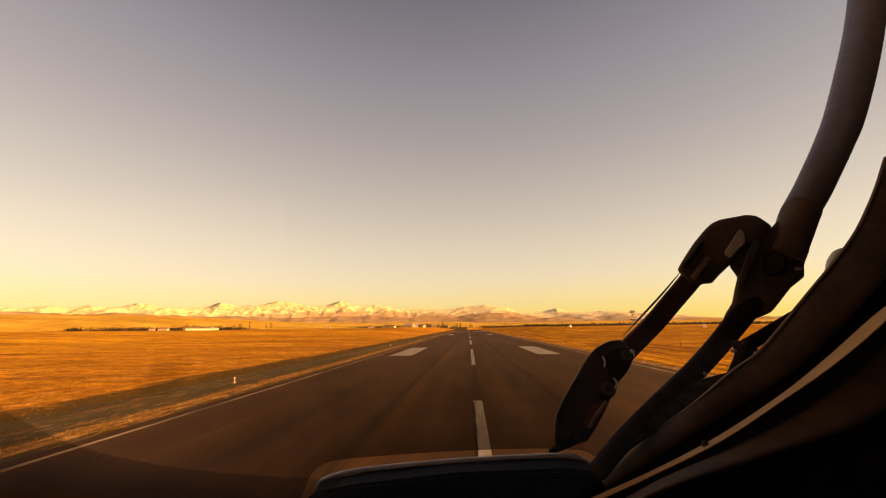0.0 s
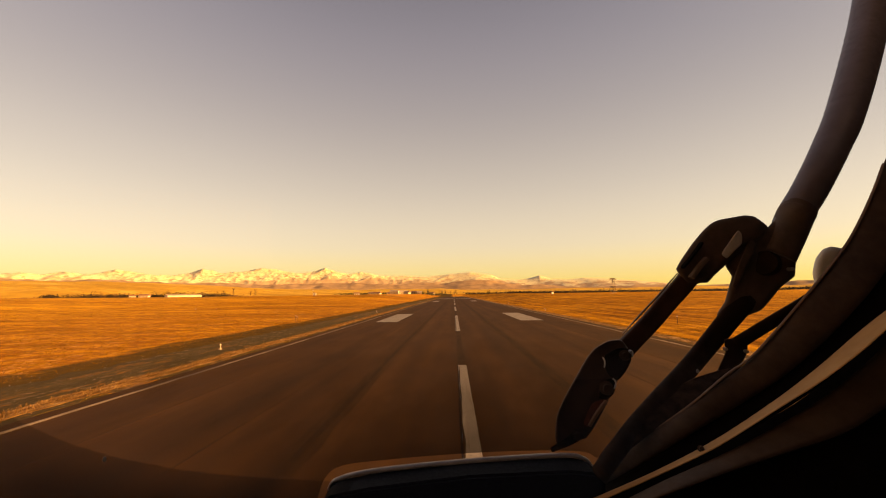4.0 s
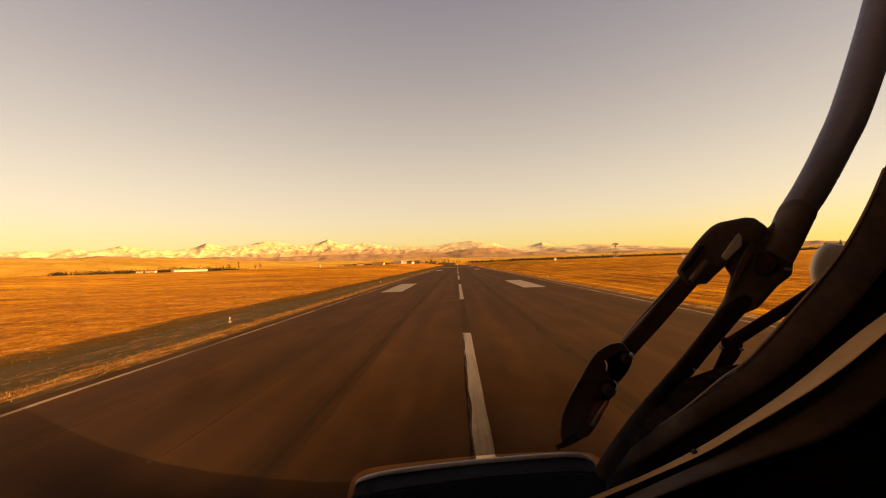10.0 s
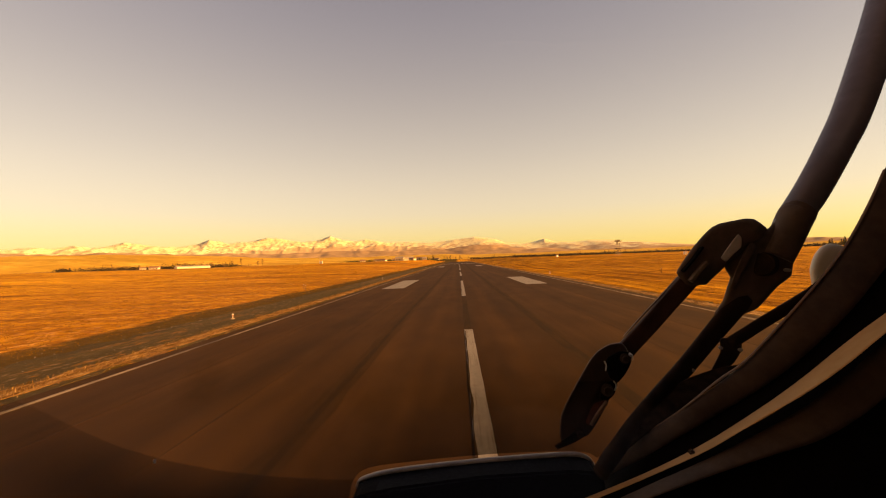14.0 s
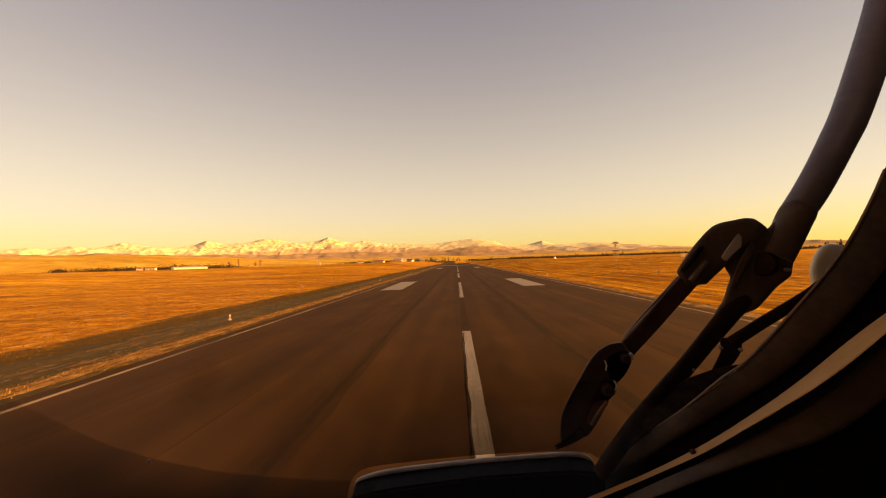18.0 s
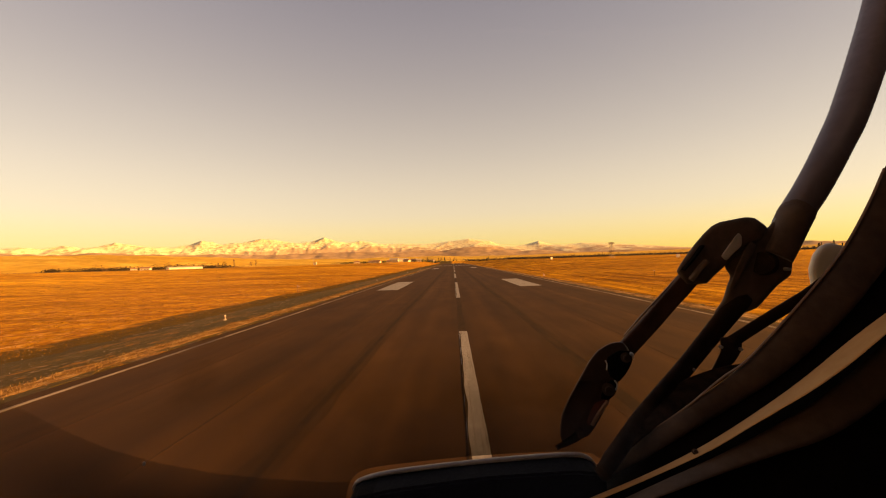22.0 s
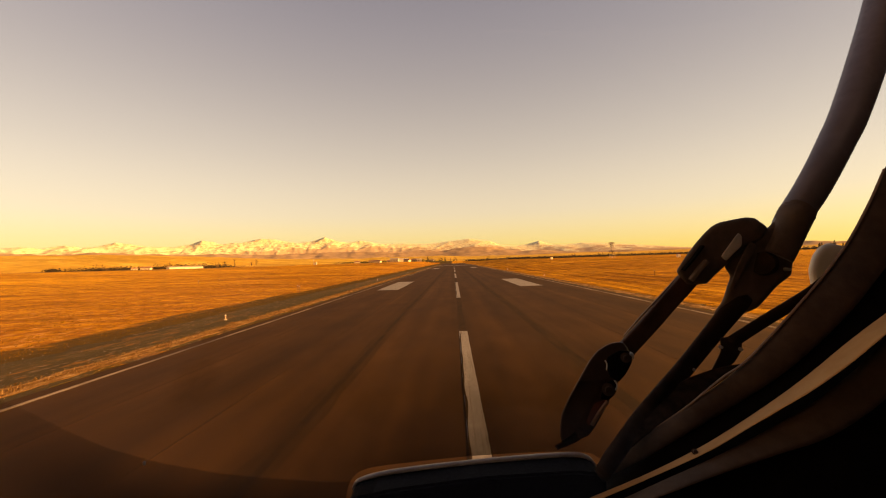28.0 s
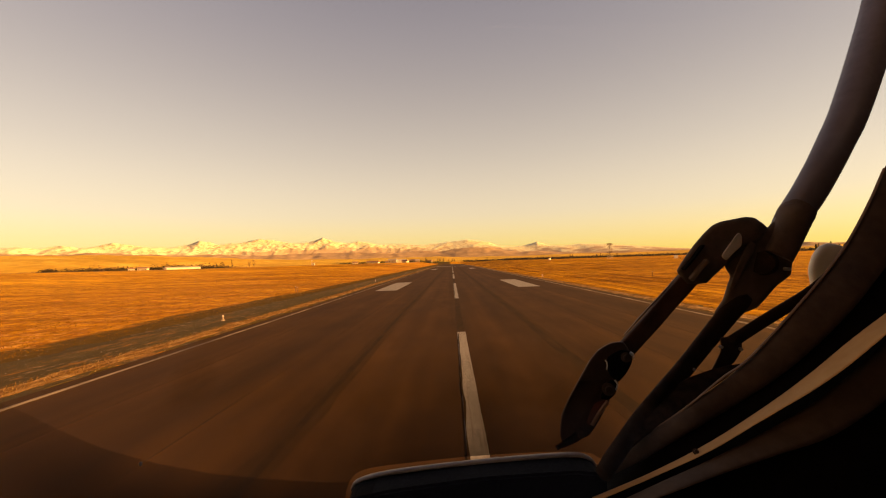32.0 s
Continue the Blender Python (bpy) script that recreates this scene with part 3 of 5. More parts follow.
def wavy_strip(x, y0, y1, width, z, material, name, parent, wander=0.0, seed=0, step=3.0, thick=0.03, ragged=0.0):
    """A long low strip with slightly wandering edges."""
    n = max(2, int((y1 - y0) / step))
    vs, fs = [], []
    for i in range(n + 1):
        y = y0 + (y1 - y0) * i / n
        c = x + wander * noise.noise((y * 0.05, seed, 0))
        a = c - width / 2 + ragged * noise.noise((y * 0.6, seed, 3))
        b = c + width / 2 + ragged * noise.noise((y * 0.6, seed, 7))
        vs += [(a, y, z), (b, y, z), (b, y, z - thick), (a, y, z - thick)]
        if i:
            q, p = 4 * i, 4 * i - 4
            fs += [(p, p + 1, q + 1, q), (p + 1, p + 2, q + 2, q + 1), (p + 3, p, q, q + 3)]
    fs += [(0, 3, 2, 1), (4 * n, 4 * n + 1, 4 * n + 2, 4 * n + 3)]
    return raw(name, vs, fs, material, parent)


for i, (x, wd) in enumerate(((-4.0, 0.75), (4.65, 1.0))):
    wavy_strip(x, -60, END, wd, 0.003, stain, "stained_margin", runway, 0.12, i * 10.6, ragged=0.22, step=1.5)
for i, (x, wd) in enumerate(((-4.0, 0.24), (MID - 0.04, 0.40), (4.7, 0.46))):
    wavy_strip(x, -60, END, wd, 0.005, tar, "tar_joint", runway, 0.12, i * 5.3, ragged=0.07)
for i, (x, wd) in enumerate(((-10.3, 0.07), (-6.6, 0.08), (8.4, 0.07), (12.2, 0.08))):
    wavy_strip(x, -60, END, wd, 0.005, seam, "paving_seam", runway, 0.10, 60 + i * 5.3, ragged=0.05)
wavy_strip(EDGE_L, -60, END, 0.20, 0.006, faint, "edge_line", runway, 0.05, 31, ragged=0.10)
wavy_strip(EDGE_R, -60, END, 0.28, 0.006, faint, "edge_line", runway, 0.05, 37, ragged=0.10)
for k in range(0, 13):
    wavy_strip(MID, -8 + 50 * k, 22 + 50 * k, 0.46, 0.008, paint, "centre_line_dash", runway, 0.0, 50 + k, 0.5, ragged=0.014)
for k in range(0, 2):
    wavy_strip(MID - 0.19, -7.5 + 50 * k, 21.5 + 50 * k, 0.05, 0.012, tar, "paint_crack", runway, 0.10, 150 + k, 0.4, ragged=0.06)
for y0 in (57, 207):
    for side in (-1, 1):
        wavy_strip(MID + 0.3 + side * 10.6, y0, y0 + 22.5, 3.2, 0.008, paint, "touchdown_bar", runway, 0.0, 70 + y0 + side, 1.5, ragged=0.06)
for i in range(6):
    for side in (-1, 1):
        wavy_strip(MID + 0.3 + side * (2.2 + 2.2 * i), 330, 360, 1.3, 0.008, paint, "threshold_bar", runway, 0.0, 90 + i, 3)

# verges: a tufted strip, then grey gravel
verge = tagged(wavy_strip(-17.5, -40, 420, 6.0, -0.028, gravel, "gravel_shoulder", None, 0.3, 3, 0.5, 0.3, 0.9),
               "dark grey gravel shoulder along the runway", "shoulder", kind="structure")
for x, seed in ((-15.5, 41), (18.4, 47)):
    tagged(wavy_strip(x, -40, 420, 1.1, -0.012, withered, "grass_strip", None, 0.25, seed, 0.35, 0.05, 0.35), "withered pale grass strip along the runway edge", "verge", kind="structure")
verge_r = tagged(wavy_strip(18.2, -40, 420, 1.9, -0.03, gravel, "gravel_shoulder", None, 0.5, 13, 0.5, 0.3, 0.8),
                 "dark grey gravel shoulder along the runway", "shoulder", kind="structure")

def track(x0, y0, x1, y1, width, material):
    """A low worn track that follows the ground from one point to another."""
    vs, fs, n = [], [], 160
    for i in range(n + 1):
        x, y = x0 + (x1 - x0) * i / n, y0 + (y1 - y0) * i / n + 4 * noise.noise((i * 0.06, 5, 0))
        w = width * (0.5 + 0.2 * noise.noise((i * 0.4, 9, 0)))
        vs += [(x, y + e * w, lie(x, y + e * w) + h) for e, h in ((-1, 0.05), (-0.8, 0.20), (0.8, 0.20), (1, 0.05))]
        if i:
            fs += [(4 * i - 4 + j, 4 * i - 3 + j, 4 * i + 1 + j, 4 * i + j) for j in range(3)]
    return raw("dirt_track", vs, fs, material)


tagged(track(-620, 235, -40, 300, 7.0, withered), "pale dirt track across the dry field", "track", kind="structure")

# ---- mountains and foothills, far off ----
def ridge(name, a0, a1, r_near, r_far, nx, ny, height, material, label, category):
    """A strip of high ground round the plain, from bearing a0 to a1 (radians)."""
    vs, fs = [], []
    for j in range(ny):
        v = j / (ny - 1)
        for i in range(nx):
            a = a0 + (a1 - a0) * i / (nx - 1)
            r = r_near + (r_far - r_near) * v
            x, y = r * math.sin(a), r * math.cos(a)
            vs.append((x, y, height(a, x, y, v)))
    for j in range(ny - 1):
        for i in range(nx - 1):
            k = j * nx + i
            fs.append((k, k + 1, k + nx + 1, k + nx))
    return tagged(raw(name, vs, fs, material, smooth=True), label, category, kind="structure")


# the skyline: bearing from straight ahead (radians) and height over the plain
SKYLINE = ((-0.979, 156), (-0.947, 175), (-0.893, 159), (-0.859, 176), (-0.836, 162), (-0.803, 188), (-0.78, 165), (-0.755, 184), (-0.731, 212), (-0.71, 200), (-0.692, 188), (-0.656, 162), (-0.634, 170), (-0.609, 190), (-0.586, 229), (-0.566, 216), (-0.549, 193), (-0.514, 201), (-0.469, 241), (-0.436, 231), (-0.412, 211), (-0.389, 190), (-0.355, 208), (-0.324, 250), (-0.298, 214), (-0.266, 192), (-0.238, 214), (-0.186, 180), (-0.133, 180), (-0.072, 163), (-0.013, 186), (0.043, 204), (0.098, 176), (0.12, 138), (0.163, 121), (0.191, 137), (0.219, 162), (0.251, 123), (0.286, 117), (0.323, 130), (0.388, 114), (0.435, 96), (0.5, 71), (0.573, 45), (0.698, 11), (0.813, -11))


def skyline(a):
    for (a0, h0), (a1, h1) in zip(SKYLINE, SKYLINE[1:]):
        if a <= a1:
            t = min(1, max(0, (a - a0) / (a1 - a0)))
            return h0 + (h1 - h0) * t
    return SKYLINE[-1][1]


def shoulder(a):
    """The skyline with its peaks evened out."""
    return sum(skyline(a + 0.016 * k) for k in range(-4, 5)) / 9


def crest(a, x, y, v):
    """Summits along the middle of the strip, with spurs that run down slantwise on both sides."""
    u, r = a * 3475, math.hypot(x, y)
    up = 1 - abs(v - 0.5) * 2
    lean = (0.5 - v) * 260
    sharp = smooth01((up - 0.55) / 0.45)
    top = shoulder(a - lean / 3475 * 0.5) * (1 - sharp) + skyline(a) * sharp
    spur = 0.0
    for o in range(4):
        k = 2.05 ** o
        spur += (0.36 - abs(noise.noise(((u + 2.2 * lean) * k / 330, r * k / 420, 3 + o * 5)))) * 0.50 ** o
    far = 1 - 0.78 * smooth01((a + 0.42) / 0.60)
    jag = (noise.noise((u / 30, r / 40, 0)) * 3.6 + noise.noise((u / 11, r / 20, 5)) * 1.4) * far
    return (top + jag) * smooth01(up * 1.02) ** 0.85 + 40 * spur * far * math.sin(math.pi * min(1, up * 1.04)) ** 0.8 - 6


ridge("mountain_range", -1.1, 1.0, 2950, 4000, 1100, 72, crest, snow, "snow-covered mountain range on the horizon", "mountains")


def swell(a, x, y, v):
    s = math.sin(math.pi * v) ** 0.7
    n = noise.noise((x * 0.0016, y * 0.0016, 2)) + 0.45 * noise.noise((x * 0.006, y * 0.006, 5)) + 0.2 * noise.noise((x * 0.02, y * 0.02, 8))
    base = 30 + 44 * smooth01((-a - 0.20) / 0.55) - 4 * smooth01((a - 0.1) / 0.4)
    return -3 + s * max(2, base + 14 * n)


ridge("foothill", -1.15, 1.05, 1500, 2900, 300, 40, swell, hill, "low tawny foothills with pale fields", "hills")


def back_hill(a, x, y, v):
    s = math.sin(math.pi * v) ** 0.7
    n = noise.noise((x * 0.003, y * 0.003, 3)) + 0.5 * noise.noise((x * 0.008, y * 0.008, 6)) + 0.22 * noise.noise((x * 0.022, y * 0.022, 9)) + 0.10 * noise.noise((x * 0.06, y * 0.06, 2))
    base = 84 + 14 * smooth01((-a - 0.45) / 0.3) - 44 * smooth01((a - 0.03) / 0.3)
    return -3 + s * max(2, base + 22 * n)


ridge("brown_hill", -1.12, 1.03, 2300, 2950, 520, 26, back_hill, scrub, "brown scrub hills in front of the snowy range", "hills")

# ---- things on the plain ----
def seat_on(x, y, sink=0.05):
    return (x, y, lie(x, y) - sink)


def window_part(parent, x, y, z, wd, ht, face):
    """A framed window on a wall whose outside points along face (0: -y, 1: +x)."""
    turn = Matrix.Rotation(radians(90 * face), 4, "Z")
    f = part("window", box((wd + 0.3, 0.12, ht + 0.3), (0, 0, 0)), white_paint, parent)
    f.matrix_basis = Matrix.Translation((x, y, z)) @ turn
    part("pane", box((wd, 0.06, ht), (0, -0.06, 0)), dark_glass, f)
    return f


def house(at, wd, dp, ht, rise, turn, roof_mat, label, group="houses at the end of the runway"):
    h = thing("house", label, "house", at, turn, group)
    part("wall", box((wd, dp, ht + 1), (0, 0, ht / 2 - 0.5)), plaster, h)
    bm = bmesh.new()
    o = 0.45
    pr = [(-wd / 2 - o, -dp / 2 - o, ht), (wd / 2 + o, -dp / 2 - o, ht), (wd / 2 + o, 0, ht + rise), (-wd / 2 - o, 0, ht + rise), (-wd / 2 - o, dp / 2 + o, ht), (wd / 2 + o, dp / 2 + o, ht)]
    v = [bm.verts.new(p) for p in pr]
    for f in ((0, 1, 2, 3), (3, 2, 5, 4), (0, 3, 4), (1, 5, 2), (0, 4, 5, 1)):
        bm.faces.new([v[i] for i in f])
    part("roof", bm, roof_mat, h)
    part("door", box((1.0, 0.12, 2.1), (wd * 0.12, -dp / 2 - 0.03, 1.05)), bark, h)
    for k in range(max(2, int(wd / 4))):
        x = -wd / 2 + (k + 0.5) * wd / max(2, int(wd / 4))
        if abs(x - wd * 0.12) > 1.2:
            window_part(h, x, -dp / 2 - 0.04, ht * 0.55, 1.2, 1.2, 0)
    part("chimney", box((0.7, 0.7, 1.8), (wd * 0.25, dp * 0.15, ht + rise * 0.8)), plaster, h)
    return h


TOWN = ((-150, 760, 11, 8, 3.2, 2.2), (-133, 800, 9, 7, 3, 2), (-118, 770, 14, 9, 5.5, 2.6), (-104, 785, 18, 10, 4.2, 3.2), (-92, 765, 10, 8, 3, 2.2),
        (-82, 820, 12, 8, 3.4, 2.2), (-70, 790, 8, 7, 3, 2), (-175, 820, 10, 8, 3.2, 2), (-196, 780, 9, 7, 3, 2), (-48, 850, 10, 7, 3, 2))
for i, (x, y, a, b, c, d) in enumerate(TOWN):
    house(seat_on(x * 0.84, y * 0.84), a, b, c, d, (-12, 8, 0, 20, -25)[i % 5], roof_pale if i in (2, 3, 6) else roof_tin,
          "white plastered house with a pale gabled roof" if i in (2, 3, 6) else "small white house with a rust-brown roof")

# the long pale hangar beyond the left field
hangar = thing("hangar", "long low white hangar with a pale sheet roof", "hangar", seat_on(-405, 571), 52)
part("wall", box((44, 14, 4.6), (0, 0, 1.4)), white_paint, hangar)
bm = bmesh.new()
v = [bm.verts.new(p) for p in ((-22.6, -7.6, 3.65), (22.6, -7.6, 3.65), (22.6, 0, 5.2), (-22.6, 0, 5.2), (-22.6, 7.6, 3.65), (22.6, 7.6, 3.65))]
for f in ((0, 1, 2, 3), (3, 2, 5, 4), (0, 3, 4), (1, 5, 2), (0, 4, 5, 1)):
    bm.faces.new([v[i] for i in f])
part("roof", bm, roof_pale, hangar)
for k in range(4):
    part("door", box((6.5, 0.15, 3.2), (-16.5 + 11 * k, -7.04, 1.6)), plaster, hangar, "pale sliding door")
house(seat_on(-452, 555), 12, 8, 3.4, 2.4, 20, roof_tin, "small white house beside the hangar", "farm buildings")
house(seat_on(-474, 560), 8, 7, 3.0, 2.0, 40, roof_tin, "small white house beside the hangar", "farm buildings")


def tree_conifer(at, ht, seed):
    rnd = random.Random(seed)
    t = thing("conifer_tree", "dark green conifer standing on the plain", "tree", at, rnd.uniform(0, 360), "trees on the plain")
    part("trunk", rod((0, 0, -0.3), (0, 0, ht * 0.96), ht * 0.022, ht * 0.004, 7), bark, t)
    vs, fs = [], []
    for k in range(420):
        z = ht * (0.10 + 0.90 * rnd.random() ** 1.25)
        rr = (1 - z / ht) ** 0.8 * ht * 0.2 * rnd.uniform(0.25, 1.15)
        a = rnd.uniform(0, 2 * math.pi)
        c = Vector((math.cos(a) * rr, math.sin(a) * rr, z - rr * 0.25))
        s = ht * rnd.uniform(0.02, 0.045)
        d = Vector((rnd.gauss(0, 1), rnd.gauss(0, 1), rnd.gauss(-0.4, 0.7))).normalized()
        e = d.orthogonal().normalized() * s * 0.7
        n = len(vs)
        vs += [c - e, c + e, c + d * s * 2.2]
        fs.append((n, n + 1, n + 2))
    raw("crown", vs, fs, needle, t)
    return t


def tree_bare(at, ht, seed, spread=0.16, label="bare poplar with thin upright branches", name="poplar_tree"):
    rnd = random.Random(seed)
    t = thing(name, label, "tree", at, rnd.uniform(0, 360), "trees on the plain")
    part("trunk", rod((0, 0, -0.3), (0, 0, ht * 0.9), ht * 0.02, ht * 0.004, 7), bark, t)
    limbs = []
    vs, fs = [], []
    for k in range(26):
        z = ht * rnd.uniform(0.12, 0.8)
        a = rnd.uniform(0, 2 * math.pi)
        p = Vector((0, 0, z))
        q = p + Vector((math.cos(a) * spread * ht * rnd.uniform(0.4, 1), math.sin(a) * spread * ht * rnd.uniform(0.4, 1), ht * rnd.uniform(0.10, 0.22)))
        limbs.append(rod(p, q, ht * 0.007, ht * 0.002, 5))
        for m in range(22):
            c = p.lerp(q, rnd.uniform(0.3, 1.1)) + Vector((rnd.gauss(0, 1), rnd.gauss(0, 1), rnd.gauss(0, 1))) * ht * 0.02
            d = Vector((rnd.gauss(0, 0.6), rnd.gauss(0, 0.6), 1)).normalized() * ht * rnd.uniform(0.04, 0.09)
            e = d.orthogonal().normalized() * ht * 0.006
            n = len(vs)
            vs += [c - e, c + e, c + d]
            fs.append((n, n + 1, n + 2))
    part("branches", join(*limbs), bark, t)
    raw("crown", vs, fs, twig, t)
    return t


firs = [tree_conifer(seat_on(-60, 900), 12, 1), tree_conifer(seat_on(-20, 930), 10, 2)]
pops = [tree_bare(seat_on(-300, 520), 12, 3), tree_bare(seat_on(-280, 540), 10, 4, 0.3, "bare round-crowned tree with fine twigs", "bare_tree")]
rt = random.Random(12)


def plant(kinds, x, y, k):
    s = pose(*seat_on(x, y), 0, 0, rt.uniform(0, 360)) @ Matrix.Diagonal((k, k, k * rt.uniform(0.85, 1.2), 1))
    t = copy_thing(rt.choice(kinds), s)
    t.matrix_basis = s


for k in range(26):
    plant(firs if rt.random() < 0.3 else pops[1:], rt.uniform(-150, 10), rt.uniform(690, 900), rt.uniform(0.4, 0.8))
for k in range(16):
    plant(firs, rt.uniform(20, 420), rt.uniform(860, 1050), rt.uniform(0.5, 0.95))
for k in range(22):
    plant(pops[1:], rt.uniform(-560, -340), rt.uniform(585, 660), rt.uniform(0.55, 1.1))
for k in range(30):
    plant(pops, rt.uniform(-700, -360), rt.uniform(600, 660), rt.uniform(0.3, 0.6))
for k in range(20):
    x = rt.uniform(400, 540)
    plant(firs, x, x * rt.uniform(0.93, 1.08), rt.uniform(0.5, 0.95))
for k in range(20):
    plant(pops[1:], rt.uniform(150, 480), rt.uniform(560, 900), rt.uniform(0.4, 0.7))


def thicket(name, p, q, deep, hmin, hmax, count, material, label, seed):
    """A long uneven band of bushes and twigs."""
    rnd = random.Random(seed)
    vs, fs = [], []
    for i in range(count):
        t = rnd.random()
        x, y = p[0] + (q[0] - p[0]) * t + rnd.gauss(0, deep), p[1] + (q[1] - p[1]) * t + rnd.gauss(0, deep)
        top = (hmin + (hmax - hmin) * (0.5 + 0.5 * noise.noise((t * 60, seed, 0)))) * rnd.uniform(0.4, 1.0)
        if top < 0.6:
            continue
        z = lie(x, y) + top * rnd.random() ** 0.8
        s = rnd.uniform(0.8, 2.0)
        d = Vector((rnd.gauss(0, 1), rnd.gauss(0, 1), rnd.gauss(0.5, 1))).normalized() * s
        e = d.orthogonal().normalized() * s * 0.5
        c = Vector((x, y, z))
        n = len(vs)
        vs += [c - e, c + e, c + d]
        fs.append((n, n + 1, n + 2))
    return tagged(raw(name, vs, fs, material), label, "bushes", kind="stuff")


thicket("hedgerow", (28, 760), (470, 690), 6, 2.0, 5.0, 6000, brushwood, "dark hedgerow at the far end of the field", 21)
thicket("hedgerow", (-20, 690), (-200, 700), 10, 1.5, 6.0, 2600, needle, "dark bushes round the houses", 22)
thicket("tree_belt", (-640, 624), (-365, 612), 7, -9, 19, 12000, brushwood, "dark bare trees and bushes behind the hangar", 31)
thicket("tree_belt", (-560, 520), (-545, 512), 4, 4, 9, 900, brushwood, "dark clump of bare trees on the field", 32)
thicket("tree_belt", (90, 640), (640, 430), 9, 2.0, 5.0, 15000, brushwood, "dark line of trees along the horizon", 33)
thicket("brushwood", (-760, 640), (-380, 660), 12, 1.5, 5.5, 4200, twig, "bare brown brushwood along the field", 23)

# a small white shelter with a mast
hut = thing("equipment_shelter", "small white equipment shelter with a short mast", "shelter", seat_on(-119, 329), 10)
part("wall", box((2.4, 2.2, 2.6), (0, 0, 1.2), 0.03), white_paint, hut)
part("roof", box((2.8, 2.6, 0.18), (0, 0, 2.6), 0.03), roof_pale, hut)
part("door", box((0.9, 0.06, 1.9), (0.3, -1.12, 1.0)), steel, hut)
part("mast", rod((-1.5, 0, -0.1), (-1.5, 0, 4.8), 0.07, 0.05, 8), white_paint, hut)
part("crossarm", box((1.5, 0.12, 0.3), (-1.1, 0, 4.6), 0.02), white_paint, hut)

# a lattice antenna tower
tower = thing("antenna_tower", "two-tier lattice antenna tower in dark brown and pale bands", "tower", seat_on(133, 326), 15)
TH = 11.5
for sx, sy in ((-1, -1), (1, -1), (1, 1), (-1, 1)):
    for b in range(4):
        z0, z1 = TH * b / 4 - (0.3 if b == 0 else 0), TH * (b + 1) / 4
        s0, s1 = 1.5 - 0.75 * b / 4, 1.5 - 0.75 * (b + 1) / 4
        part("leg", rod((sx * s0, sy * s0, z0), (sx * s1, sy * s1, z1), 0.11, 0.11, 6), tower_dark if b % 2 else roof_pale, tower)
for b in range(4):
    s0, s1 = 1.5 - 0.75 * b / 4, 1.5 - 0.75 * (b + 1) / 4
    z0, z1 = TH * b / 4, TH * (b + 1) / 4
    c = [(-1, -1), (1, -1), (1, 1), (-1, 1)]
    for i in range(4):
        p, q = c[i], c[(i + 1) % 4]
        part("brace", rod((p[0] * s0, p[1] * s0, z0), (q[0] * s1, q[1] * s1, z1), 0.06, 0.06, 5), tower_dark if b % 2 else roof_pale, tower)
        part("brace", rod((p[0] * s1, p[1] * s1, z1), (q[0] * s1, q[1] * s1, z1), 0.06, 0.06, 5), tower_dark if b % 2 else roof_pale, tower)
part("platform", box((4.2, 4.2, 0.35), (0, 0, TH + 0.1), 0.04), tower_dark, tower)
part("platform", box((3.4, 3.4, 0.6), (0, 0, TH * 0.5), 0.04), tower_dark, tower)
part("antenna_screen", box((4.6, 0.3, 1.0), (0, 0, TH + 1.0), 0.05), tower_dark, tower)

box_r = thing("equipment_cabinet", "white equipment cabinet with an orange lid in the dry grass", "cabinet", seat_on(118, 205), 5)
part("body", box((1.5, 1.0, 1.7), (0, 0, 0.8), 0.03), white_paint, box_r)
part("lid", box((1.7, 1.2, 0.12), (0, 0, 1.7), 0.03), red_paint, box_r)
box_l = copy_thing(box_r, pose(*seat_on(74, 292), 0, 0, 40))


# runway edge lights
def edge_light(x, y):
    e = thing("runway_edge_light", "small white runway edge light on a short stem", "light", (x, y, lie(x, y)), 0, "runway edge lights")
    part("base", rod((0, 0, -0.05), (0, 0, 0.10), 0.14, 0.12, 14), roof_pale, e)
    part("stem", rod((0, 0, 0.08), (0, 0, 0.30), 0.03, 0.035, 8), steel, e)
    part("collar", rod((0, 0, 0.29), (0, 0, 0.33), 0.06, 0.06, 12), red_paint, e)
    lens = bmesh.new()
    bmesh.ops.create_uvsphere(lens, u_segments=12, v_segments=8, radius=0.06)
    bmesh.ops.scale(lens, vec=(1, 1, 1.25), verts=lens.verts)
    bmesh.ops.translate(lens, vec=(0, 0, 0.38), verts=lens.verts)
    part("lens", lens, lamp_glass, e, smooth=True)
    return e


first = edge_light(-17.9, 29.7)
for x, y in ((-17.9, 89.7), (-17.9, 149.7), (-17.9, 209.7), (-17.9, 269.7), (20.9, 29.7), (20.9, 89.7), (20.9, 149.7), (20.9, 209.7)):
    copy_thing(first, pose(x, y, lie(x, y)))

# marker stakes by the left verge
stake = thing("marker_stake", "short brown wooden marker stake with a pale cap", "stake", (-23.5, 58, lie(-23.5, 58)), 0, "marker stakes")
part("post", box((0.07, 0.07, 1.0), (0, 0, 0.42), 0.01), twig, stake)
part("cap", box((0.11, 0.11, 0.08), (0, 0, 0.93), 0.01), plaster, stake)
for x, y in ((-25.0, 61), (-62, 92), (-60, 97), (38, 74), (27, 48)):
    copy_thing(stake, pose(x, y, lie(x, y), 0, 0, x * 7))

